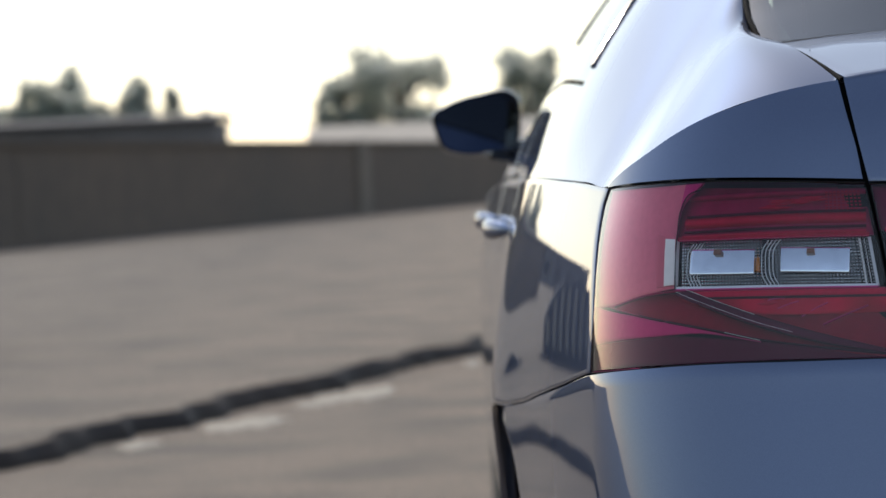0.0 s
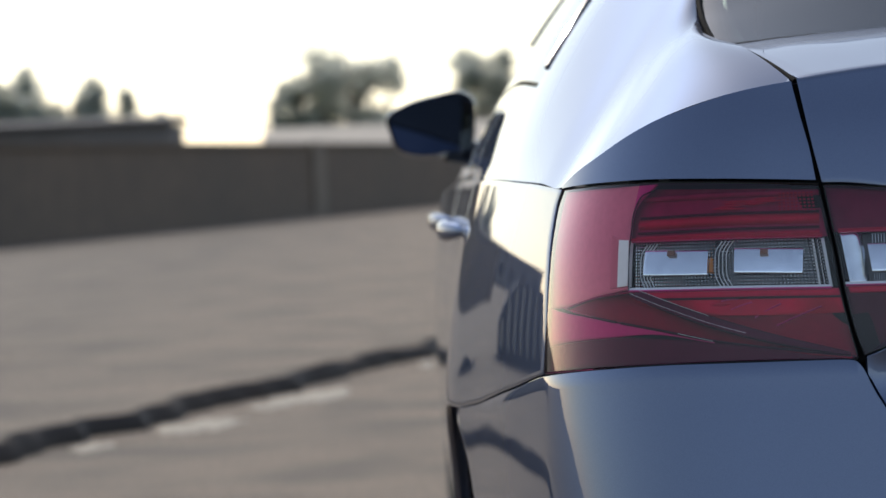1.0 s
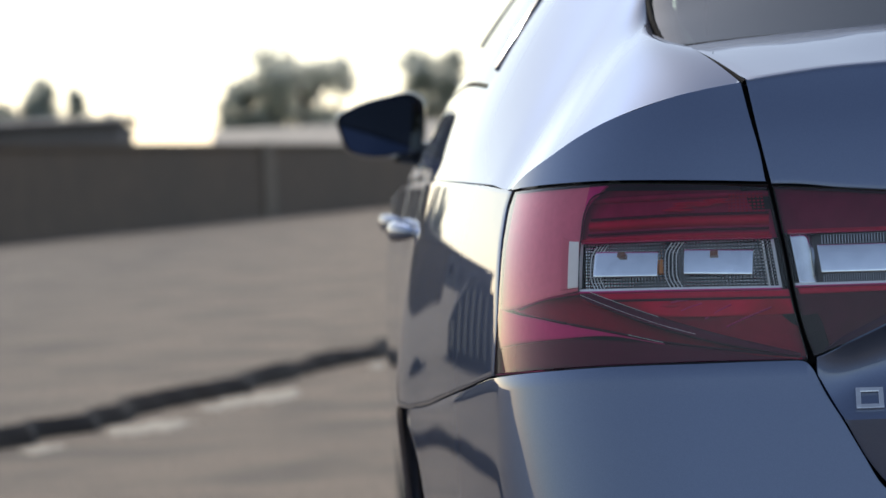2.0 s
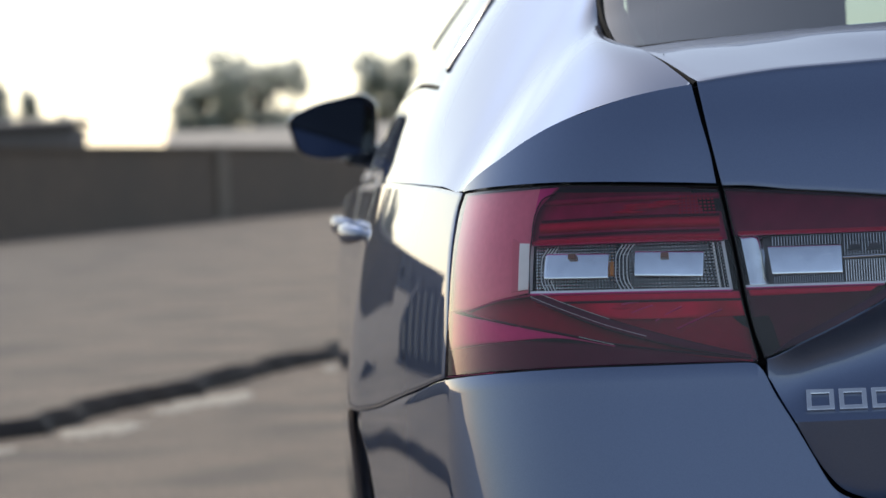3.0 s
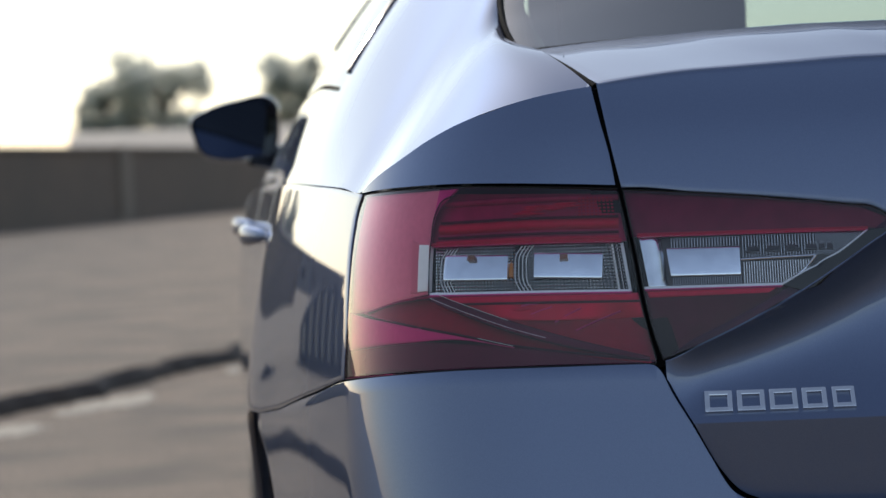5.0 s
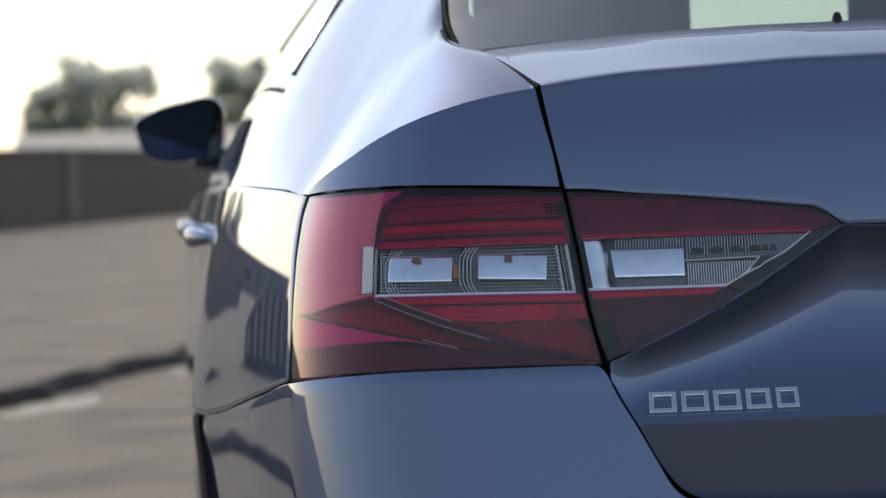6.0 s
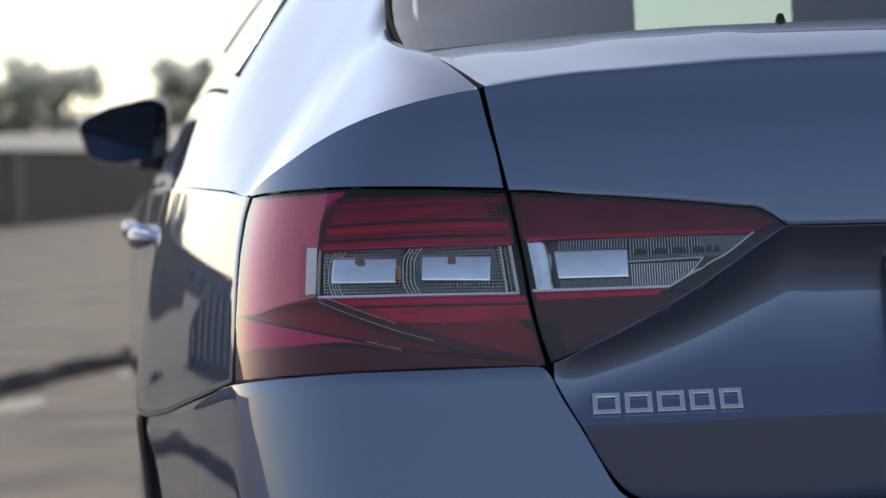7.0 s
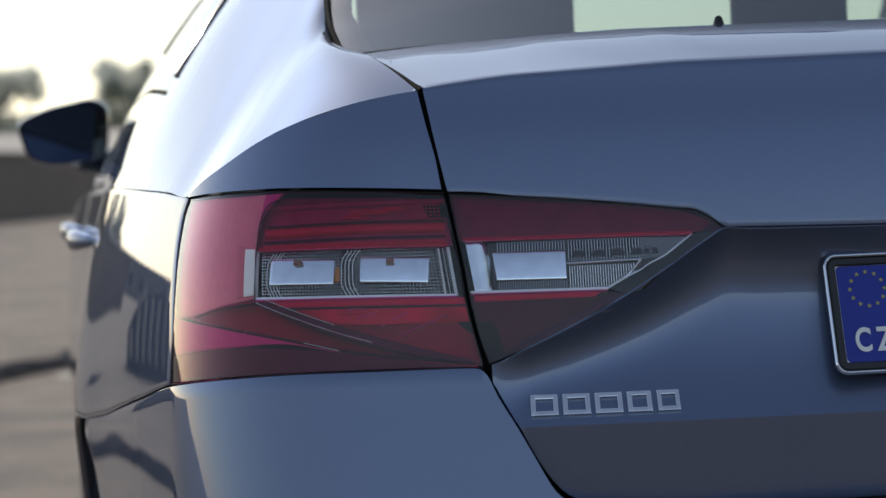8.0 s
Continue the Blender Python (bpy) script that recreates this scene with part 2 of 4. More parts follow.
def curve_at(keys, v):
    """Smooth interpolation of (place, value) keys."""
    k = np.array(keys, float)
    x, y = k[:, 0], k[:, 1]
    m = np.gradient(y, x)
    v = np.clip(v, x[0], x[-1])
    i = np.clip(np.searchsorted(x, v) - 1, 0, len(x) - 2)
    h = x[i + 1] - x[i]
    s = (v - x[i]) / h
    return ((2 * s**3 - 3 * s**2 + 1) * y[i] + (s**3 - 2 * s**2 + s) * h * m[i]
            + (3 * s**2 - 2 * s**3) * y[i + 1] + (s**3 - s**2) * h * m[i + 1])


def arch_flare(y, z):
    """The haunch over the rear wheel: it swells from the shoulder down to the arch and dies out towards the tail."""
    f = np.clip((.99 - z) / .28, 0, 1)
    return np.exp(-((y - 1.13) / .28) ** 2) * (.020 * f * f * (3 - 2 * f) + .002)


def half_width(y, z):
    rear = np.clip(1 - y / 1.15, 0, 1) ** 2
    front = np.clip((y - 3.2) / 1.6, 0, 1) ** 2
    return .932 - .09 * rear - .10 * front + curve_at(Z_SIDE, z) + arch_flare(y, z)


def smooth_min(a, b, k):
    h = np.clip(.5 + .5 * (b - a) / k, 0, 1)
    return b + (a - b) * h - k * h * (1 - h)


def inside(x, y, z):
    """Above 0 within the skin."""
    rear = y - curve_at(Z_TAIL, z) - .13 * x * x
    side = x + half_width(y, z)
    nose = LENGTH - curve_at(Z_NOSE, z) - .22 * x * x - y
    tight = .15
    return smooth_min(smooth_min(rear, side, tight), nose, .25)


def skin(u, z):
    """u: 0 to 1 along the tail, to 2 round its corner, to 5.3 along the side, to 6.3 round the nose's corner, to 7.3 along the nose."""
    u, z = np.broadcast_arrays(np.asarray(u, float), np.asarray(z, float))
    turn = np.where(u < 3, np.clip(u - 1, 0, 1), 1 + np.clip(u - 5.3, 0, 1)) * math.pi / 2
    px = np.where(u < 1, -.45 * u, np.where(u > 6.3, -.45 * (7.3 - u), -.45))
    py = np.where(u < 2, TAIL_C[1], np.where(u < 5.3, TAIL_C[1] + (u - 2), NOSE_C[1]))
    dx, dy = -np.sin(turn), -np.cos(turn)
    low, high = np.zeros_like(px), np.full_like(px, 1.6)
    for _ in range(26):
        mid = (low + high) / 2
        within = inside(px + dx * mid, py + dy * mid, z) > 0
        low, high = np.where(within, mid, low), np.where(within, high, mid)
    return np.stack([px + dx * low, py + dy * low, z], -1)


# ---- ground, kerb, wall, distance ----
def ground_sheet():
    """One sheet to the horizon; beyond the broken asphalt edge the road lies a kerb's height up."""
    bm = bmesh.new()
    along = Vector((1.86, 5.77, 0)).normalized()
    across = Vector((-along.y, along.x, 0))
    foot = Vector((-1.97, 10.3, 0))
    lanes = [-600, -200, -60, -25, -12, -6, -3, -1.2, -.4]
    far = [.06, .5, 1.5, 4, 10, 30, 100, 400]
    stops = [-900, -300, -100, -40, -18, -12] + [-8 + .1 * i for i in range(200)] + [14, 20, 40, 90, 300, 900]
    rows, kerb = [], []
    for s in stops:
        ragged = noise.noise((s * 1.3, 0, 0)) * .10 + noise.noise((s * 4.1, 3, 0)) * .09
        row = [foot + along * s + across * (w + ragged * (abs(w) < 1)) for w in lanes]
        top = .076 + noise.noise((s * 2.2, 7, 0)) * .02
        row += [foot + along * s + across * ragged, foot + along * s + across * (ragged + .03) + Vector((0, 0, top * .75)),
                foot + along * s + across * (ragged + .07) + Vector((0, 0, top))]
        row += [foot + along * s + across * (w + .1 + ragged * (w < .4)) + Vector((0, 0, top if w < .4 else .076)) for w in far]
        rows.append(row)
        kerb.append([foot + along * s + across * (ragged - .012) + Vector((0, 0, -.01)), foot + along * s + across * (ragged - .008) + Vector((0, 0, top * .3)),
                     foot + along * s + across * (ragged + .018) + Vector((0, 0, top * .8)), foot + along * s + across * (ragged + .04) + Vector((0, 0, top + .004)),
                     foot + along * s + across * (ragged + .055 + .03 * noise.noise((s * 5, 1, 4))) + Vector((0, 0, top + .003))])
    made = []
    for r in (rows, kerb):
        bm = grid(r)
        bmesh.ops.recalc_face_normals(bm, faces=bm.faces)
        made.append(bm)
    return made


sheet_bm, kerb_bm = ground_sheet()
# separate face strip that carries the painted shade of the kerb
tagged(part("kerb", kerb_bm, DARK_EDGE), "broken edge of the raised road, its face coloured dark for shade", "kerb", kind="structure")
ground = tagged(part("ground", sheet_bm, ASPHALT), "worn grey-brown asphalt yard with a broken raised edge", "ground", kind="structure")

WALL_A, WALL_B = Vector((-23.4, -15.0, 0)), Vector((29.2, 206.5, 0))
along = (WALL_B - WALL_A).normalized()
wall = tagged(thing("wall_boundary", "", ""), "tall weathered concrete boundary wall beyond the road", "wall", kind="structure")
turn = Matrix.Translation(WALL_A) @ Matrix(((along.x, -along.y, 0, 0), (along.y, along.x, 0, 0), (0, 0, 1, 0), (0, 0, 0, 1)))


def wall_piece(name, size, at, mat, label=""):
    bm = bmesh.new()
    box(bm, (at[0], at[1], at[2]), (at[0] + size[0], at[1] + size[1], at[2] + size[2]))
    bmesh.ops.bevel(bm, geom=bm.edges[:], offset=.02, segments=2, affect="EDGES")
    bm.transform(turn)
    return part(name, bm, mat, wall, label)


BAY = 24.0
length = (WALL_B - WALL_A).length
for i in range(2, int(length / BAY)):
    s = i * BAY + 17.1
    if i == 2:
        wall_piece("wall_panel", (3.9, .25, 1.76), (s - 3.41, 0, .05), CONCRETE)
        wall_piece("plinth", (3.9, .12, .16), (s - 3.41, -.118, .05), CONCRETE)
        wall_piece("coping", (3.9, .4, .11), (s - 3.41, -.08, 1.812), CONCRETE)
    wall_piece("wall_panel", (BAY - 1.02, .25, 1.76), (s + .51, 0, .05), CONCRETE)
    if i > 2:
        wall_piece("pilaster", (1.0, .42, 1.89), (s - .5, -.10, .05), PILASTER)
    wall_piece("plinth", (BAY - 1.02, .12, .16), (s + .51, -.118, .05), CONCRETE)
    wall_piece("coping", (BAY - 1.02, .4, .11), (s + .51, -.08, 1.812), CONCRETE)


def low_building(name, x0, x1, y, z, mat, label, rise=1.35):
    """A long low building far behind the wall, with a parapet and window recesses."""
    ob = tagged(thing(name, label, "building"), kind="")
    bm = bmesh.new()
    box(bm, (x0, y, .1), (x1, y + 8, z - rise - .15))
    part("wall", bm, mat, ob)
    bm = bmesh.new()
    box(bm, (x0 - .1, y - .1, z - rise - .40), (x1 + .1, y + 8.1, z - rise - .15))
    bmesh.ops.bevel(bm, geom=bm.edges[:], offset=.04, segments=1, affect="EDGES")
    part("parapet", bm, mat, ob)
    slope = grid([[(x, yy, zz) for x in np.linspace(x0 - .3, x1 + .3, 12)] for yy, zz in ((y - .6, z - rise - .10), (y - .6, z - rise), (y + 4, z), (y + 8.6, z - rise))])
    part("roof", slope, mat, ob)
    for k in range(int((x1 - x0) / 3)):
        bm = bmesh.new()
        box(bm, (x0 + 1 + k * 3, y - .03, 1.0), (x0 + 2.2 + k * 3, y + .05, 2.2))
        part("window", bm, GLOSS_BLACK, ob)
    return ob


low_building("warehouse", -6.6, 30, 135, 3.50, PALE_WALL, "long low cream-coloured building behind the wall")
low_building("shed", -34, -9.4, 112, 3.85, GREY_WALL, "long low grey building behind the wall", .25)


def leaf_cloud(rng, lumps, count, size):
    """Many small leaves gathered round lumps (centre, radii), thinner at the rim."""
    pick = rng.integers(len(lumps), size=count)
    centre, radii = np.array([q[0] for q in lumps])[pick], np.array([q[1] for q in lumps])[pick]
    d, a, b = (rng.normal(size=(count, 3)) for _ in range(3))
    d, a = d / np.linalg.norm(d, axis=1, keepdims=True), a / np.linalg.norm(a, axis=1, keepdims=True)
    p = centre + d * radii * rng.random((count, 1)) ** .45 * rng.uniform(.7, 1.35, (count, 1))
    b -= a * (a * b).sum(1, keepdims=True)
    b /= np.linalg.norm(b, axis=1, keepdims=True)
    s = size * rng.uniform(.6, 1.4, (count, 1))
    verts = np.stack([p - a * s, p + b * s * .45, p + a * s, p - b * s * .45], 1).reshape(-1, 3)
    faces = np.arange(count * 4).reshape(-1, 4)
    mesh = bpy.data.meshes.new("crown")
    mesh.from_pydata(verts.tolist(), [], faces.tolist())
    mesh.materials.append(HAZY_LEAF)
    return mesh


def tree(at, height, width, seed, label, slim=False, group=""):
    rng = np.random.default_rng(seed)
    ob = thing("tree", label, "tree", Matrix.Translation(at), group)
    rows = []
    for k in np.linspace(0, 1, 9):
        r = (.035 * height) * (1 - .8 * k) + .02
        rows.append([(math.cos(a) * r + .1 * math.sin(k * 3), math.sin(a) * r, k * height * .8) for a in np.linspace(0, 2 * math.pi, 10, endpoint=False)])
    bm = grid(rows, closed=True)
    for _ in range(7):
        z = rng.uniform(.3, .7) * height
        a = rng.uniform(0, 6.28)
        reach = width * rng.uniform(.25, .45)
        limb = tube([(0, 0, z), (math.cos(a) * reach * .5, math.sin(a) * reach * .5, z + reach * .35), (math.cos(a) * reach, math.sin(a) * reach, z + reach * .8)], .012 * height, 6)
        mesh = bpy.data.meshes.new("limb")
        limb.to_mesh(mesh)
        limb.free()
        bm.from_mesh(mesh)
        bpy.data.meshes.remove(mesh)
    part("trunk", bm, BARK, ob)
    lumps = []
    for _ in range(30):
        if slim:
            z = rng.uniform(.12, .95)
            r = width * .5 * (1 - z) ** .5
            lumps.append(((rng.normal() * r * .3, rng.normal() * r * .3, z * height), (r * .7 + .1, r * .7 + .1, height * .12)))
        else:
            a, z = rng.uniform(0, 6.28), rng.uniform(.30, .88)
            reach = width * .5 * math.sqrt(max(.05, 1 - ((z - .6) / .42) ** 2)) * rng.uniform(.3, .8)
            lumps.append(((math.cos(a) * reach, math.sin(a) * reach, z * height), (width * rng.uniform(.10, .20),) * 2 + (height * rng.uniform(.06, .12),)))
    crown = new("crown", leaf_cloud(rng, lumps, 2600 if slim else 5200, .018 * height + .05))
    crown.parent = ob
    return ob


tree((-2.8, 150, 0), 8.6, 6.8, 3, "broad dark green tree behind the boundary wall", group="trees behind the wall")
tree((-5.5, 148, 0), 6.8, 3.6, 5, "smaller round dark green tree beside a broad one", group="trees behind the wall")
tree((4.2, 152, 0), 8.2, 4.6, 7, "dark green tree behind the boundary wall", group="trees behind the wall")
for k, (x, h, w, slim) in enumerate(((-18.9, 5.2, 3.2, False), (-17.6, 6.3, 3.2, False), (-16.6, 6.2, 3.6, True), (-15.7, 5.5, 3.2, True), (-14.5, 6.0, 3.0, False), (-13.6, 5.8, 3.2, True), (-12.0, 5.2, 2.2, True), (-10.7, 4.0, 1.6, True))):
    tree((x, 124 + (k % 3), 0), h, w, 20 + k, "spiky grey-green conifer in a row behind the wall" if slim else "broad grey-green tree in a row behind the wall", slim, "row of trees behind the wall")
# unseen bank, added behind the camera to darken the mirrored horizon
bank_rows = [[(x, y + 2 * noise.noise((x * .05, y, 0)), max(0, z + (.9 * noise.noise((x * .08, z, 3)) if z else 0))) for x in np.linspace(-160, 160, 120)] for y, z in ((-52, 0), (-55, 1.6), (-59, 3.6), (-64, 4.6), (-72, 4.8), (-84, 4.0), (-100, 0))]
tagged(part("unseen_bank", grid(bank_rows), GRASS), "unseen grassy bank added across the yard for reflections", "bank", kind="structure")
# unseen trees on it, added to cover the horizon glow in the paint
for k, (x, y) in enumerate(((-30, -62), (-18, -66), (-7, -64), (4, -68), (15, -63), (26, -66), (38, -62), (50, -58))):
    tree((x, y, 0), 6.4 + (k * 3) % 4 * .5, 13.0, 70 + k, "unseen low broad tree added across the yard for reflections", group="trees across the yard")



def reflection_shape():
    """An unseen, made-up dark shape with pale upright slats, added to be mirrored in the car's flank."""
    ob = thing("cart", "unseen dark slatted shape added beside the road for the flank's reflection", "cart", pose(-4.2, 16.3, .02, 0, 0, 191))
    outline = [(0, .06), (0, .44), (.14, .60), (.55, .92), (.80, .98), (1.6, .95), (3.4, .86), (3.4, .06)]
    front = [(x, 0, z) for x, z in outline]
    bm = grid([[(x, y, z) for x, y, z in ((q[0], w, q[2]) for q in front)] for w in (0, .02, .88, .90)], closed=True)
    for ring in (0, 3):
        bm.verts.ensure_lookup_table()
        bm.faces.new([bm.verts[ring * len(front) + k] for k in range(len(front))])
    bmesh.ops.recalc_face_normals(bm, faces=bm.faces)
    part("body", bm, CABIN, ob)
    edge = sorted(outline[1:-1])
    for k in range(15):
        x = .08 + k * .22
        top = float(np.interp(x, [q[0] for q in edge], [q[1] for q in edge])) - .06
        bm = bmesh.new()
        box(bm, (x, .90, .16), (x + .075, .93, top))
        bmesh.ops.bevel(bm, geom=bm.edges[:], offset=.006, segments=1, affect="EDGES")
        part("slat", bm, PALE_STONE, ob)


reflection_shape()
for cx, cy, rx, ry in ((-1.92, 9.66, .13, .36), (-1.78, 9.86, .13, .34), (-1.62, 10.66, .09, .30), (-1.52, 10.95, .10, .34), (-1.39, 11.10, .12, .44), (-1.30, 11.30, .08, .34), (-.86, 13.05, .05, .36), (-2.22, 8.95, .10, .20)):
    rng = np.random.default_rng(int(cy * 10))
    rim_pts = [(cx + math.cos(a) * rx * rng.uniform(.55, 1.2), cy + math.sin(a) * ry * rng.uniform(.55, 1.2)) for a in np.linspace(0, 2 * math.pi, 18, endpoint=False)]
    stone_rows = [[(cx + (x - cx) * f, cy + (y - cy) * f, h) for x, y in rim_pts] for f, h in ((1.0, -.004), (.95, .004), (.7, .007), (.3, .008), (.02, .008))]
    tagged(part("paving_stone", grid(stone_rows, closed=True), PALE_STONE), "worn pale flat stone let into the yard", "stone", "pale stones along the kerb")


# ---- the car ----
car = thing("car", "dark grey metallic liftback car with clean gloss paint, parked on asphalt", "car")
LAMP_LEFT = [(1.445, .809), (1.442, .831), (1.44, .853), (1.443, .906), (1.450, .949), (1.450, .972), (1.441, .986)]
LAMP_TOP = [(1.441, .986), (1.361, .990), (1.298, .991), (1.247, .989), (1.200, .986), (1.162, .983)]
LAMP_FOOT = [(1.445, .809), (1.347, .819), (1.293, .823), (1.246, .824), (1.202, .824), (1.133, .823)]
LAMP_GAP = [(1.1315, .823), (1.1375, .849), (1.1435, .880), (1.1485, .916), (1.1545, .952), (1.1605, .983)]
GAP_UP = [(1.158, .986), (1.165, 1.015), (1.173, 1.046), (1.183, 1.078)]
INNER_DIAGONAL = [(.823, .941), (.867, .929), (.951, .905), (1.019, .879), (1.065, .853), (1.098, .837), (1.124, .825)]
EDGE = [(1.441, .989), (1.404, 1.003), (1.367, 1.018), (1.333, 1.035), (1.304, 1.048), (1.271, 1.059), (1.241, 1.068), (1.211, 1.074), (1.183, 1.078)]
LIP = [(1.183, 1.079), (1.152, 1.083), (1.102, 1.088), (1.051, 1.090), (1.001, 1.092), (.887, 1.094), (.770, 1.094), (.455, 1.095), (0, 1.095)]
SEAM = [(1.445, .8065), (1.569, .787), (1.70, .772), (1.853, .757), (2.1, .734), (2.2, .7245)]


def shift(poly, du, dz=0.0):
    return [(u + du, z + dz) for u, z in poly]


def by_u(keys):
    """(u, z) keys as a function of u."""
    def along_tail(u):
        u = np.asarray(u, float)
        return np.where(u < 1, .45 * u, .45 + 1.1 * (u - 1))
    k = sorted((float(along_tail(u)), z) for u, z in keys)
    return lambda u: curve_at(k, along_tail(u))


def columns(us, low, high, rows):
    """A (u, z) grid between two heights at each u; rows: fractions."""
    u = np.asarray(us, float)[None, :]
    f = np.asarray(rows, float)[:, None]
    z = low(u) * (1 - f) + high(u) * f
    return np.stack([np.broadcast_to(u, z.shape), z], -1)


def whole(p):
    """Both halves of a panel that crosses the centre line; the last column lies on it."""
    return np.concatenate([p, flipped(p[:, -2::-1])], 1)


def both_sides(name, p, mat, parent, outward=(-3, -3, 1.2), label="", **kw):
    made = part(name, panel(p, outward, **kw), mat, parent, label)
    part(name, panel(flipped(p), (-outward[0], outward[1], outward[2]), **kw), mat, parent, label)
    return made


def strip(poly, half, push, n=60):
    """A dark backing that closes the view through a gap."""
    k = spread(poly, n)
    t = np.gradient(k, axis=0) * np.array([.7, 1])
    t /= np.linalg.norm(t, axis=1, keepdims=True)
    side = np.stack([t[:, 1] / .7, -t[:, 0]], 1)
    return np.stack([on_skin(k + side * w, push) for w in (-half, -half / 2, 0, half / 2, half)])


# bumper: one piece from wheel arch to wheel arch
bump_top = [(-.01, .688), (.6, .690), (1.03, .692), (1.062, .697), (1.080, .711), (1.0925, .737), (1.1065, .767), (1.1215, .797), (1.1285, .814), (1.1335, .8203), (1.138, .8218), (1.145, .8222), (1.16, .8224), (1.202, .8225), (1.293, .8215), (1.347, .8175), (1.445, .8055), (1.569, .7858), (1.70, .7708), (1.853, .7558), (2.1, .7328), (2.2, .7233)]
us = np.r_[np.linspace(2.2, 1.48, 32), np.linspace(1.46, 1.15, 40), np.linspace(1.142, 1.05, 44), np.linspace(1.04, 0, 26)]
arch_foot = by_u([(-.01, .25), (1.5, .25), (1.90, .25), (1.94, .30), (1.96, .45), (2.0, .55), (2.05, .61), (2.1, .662), (2.2, .707)])
top_of = by_u(bump_top)
uz = columns(us, lambda u: np.minimum(arch_foot(u), top_of(u) - .008), top_of, np.linspace(0, 1, 34) ** .8)
part("bumper", panel(whole(on_skin(uz)), (0, -3, 1), r=.0008), PAINT, car)

# quarter panel: flank, rear corner above the lamp and roof pillar in one skin
HUB_Z = .335


E_KEYS = [(1.183, 1.078), (1.241, 1.068), (1.304, 1.048), (1.367, 1.018), (1.441, .989), (1.56, .993), (1.8, .996), (2.1, .998), (2.4, 1.0), (2.67, 1.0), (3.25, .995), (3.85, .985), (4.35, .975), (4.70, .965)]
G_KEYS = [(-.676, .435, 1.126), (-.678, .50, 1.149), (-.677, .55, 1.167), (-.671, .62, 1.196), (-.655, .74, 1.245), (-.63, .92, 1.31), (-.60, 1.12, 1.375), (-.575, 1.3, 1.41), (-.565, 1.5, 1.435), (-.56, 1.75, 1.45), (-.555, 2.1, 1.455), (-.565, 2.5, 1.425), (-.63, 2.95, 1.24), (-.72, 3.40, 1.03)]
LAST = len(E_KEYS) - 1


def upper(k, v):
    """The skin above the shoulder line: k counts stations from the boot's corner to the windscreen's foot, v runs from the shoulder (0) to glass or roof (1)."""
    k, v = np.broadcast_arrays(np.asarray(k, float), np.asarray(v, float))
    n = np.arange(LAST + 1)
    e = on_skin(np.stack([curve_at(np.stack([n, [q[i] for q in E_KEYS]], 1), k) for i in (0, 1)], -1))
    g = np.stack([curve_at(np.stack([n, [q[i] for q in G_KEYS]], 1), k) for i in range(3)], -1)
    w = np.clip(k / 8, 0, 1)[..., None]
    w = w * w * (3 - 2 * w)
    fade = np.clip((LAST - k) / 3, 0, 1)[..., None]
    s = (np.array([-.01, 0, .018]) * (1 - w) + np.array([-.038, 0, .0]) * w + np.array([.012, 0, -.026]) * np.sin(math.pi * w)) * fade
    v = v[..., None]
    return e * (1 - v) + g * v + s * 4 * v * (1 - v)


PILLAR_K = 6.9
ks = np.linspace(0, PILLAR_K, 90)
vs = np.r_[np.linspace(0, .27, 12), np.linspace(.27, 1, 30)[1:]]
pillar = upper(ks[None, :], vs[:, None])
shoulder = upper(np.linspace(PILLAR_K, 9.3, 24)[None, :], vs[:12, None])
flank = coons([(2.667, .435), (2.6, .575), (2.5, .663), (2.40, .707), (2.30, .7195)] + SEAM[::-1], [(2.667, 1.0), (2.4, 1.0), (2.1, .998), (1.8, .996), (1.56, .993), (1.452, .989)], [(2.667, .435), (2.667, 1.0)], shift(LAMP_LEFT, .0005), 90, 40)
corner = coons(shift(LAMP_TOP, 0, .0008), EDGE, [(1.443, .9875), (1.441, .989)], [(1.162, .986), (1.167, 1.015), (1.175, 1.046), (1.183, 1.078)], 70, 26)
for mirror in (False, True):
    bm = bmesh.new()
    p = flipped(on_skin(flank)) if mirror else on_skin(flank)
    piece = panel(p, (3 if mirror else -3, -1.5, 1.6), depth=.006, r=.0006)
    mesh = bpy.data.meshes.new("piece")
    piece.to_mesh(mesh)
    piece.free()
    bm.from_mesh(mesh)
    bpy.data.meshes.remove(mesh)
    for p in (pillar, shoulder, on_skin(corner)):
        p = flipped(p)[:, ::-1] if mirror else p
        piece = grid([[tuple(v) for v in row] for row in p[:, ::-1]])
        mesh = bpy.data.meshes.new("piece")
        piece.to_mesh(mesh)
        piece.free()
        bm.from_mesh(mesh)
        bpy.data.meshes.remove(mesh)
    bmesh.ops.remove_doubles(bm, verts=bm.verts[:], dist=1e-6)
    part("quarter_panel", bm, PAINT, car)

# dark backing behind the shut lines
for name, poly, half in (("gap_seal", shift(GAP_UP, -.006), .02), ("gap_seal", SEAM, .02), ("lamp_gap_seal", [(1.131, .823), (1.137, .849), (1.143, .880), (1.148, .916), (1.154, .952), (1.160, .983)], .012)):
    both_sides(name, strip(poly, half, .0125), SEAL, car, depth=.003)

# boot lid: upper face, recessed lower face, top with its lip
us = np.r_[np.linspace(1.178, 1.0, 50), np.linspace(.99, .80, 40), np.linspace(.79, 0, 30)]
lid_foot = by_u([(1.19, .9843), (1.153, .9833), (1.106, .9784), (1.059, .9734), (1.013, .9675), (.919, .9605), (.885, .9585), (.857, .9517), (.823, .9415), (.80, .9412), (.65, .9395), (.498, .938), (0, .936)])
lid_lip = by_u(LIP + [(1.2, 1.077)])
uz = columns(us, lid_foot, lid_lip, np.linspace(0, 1, 26))
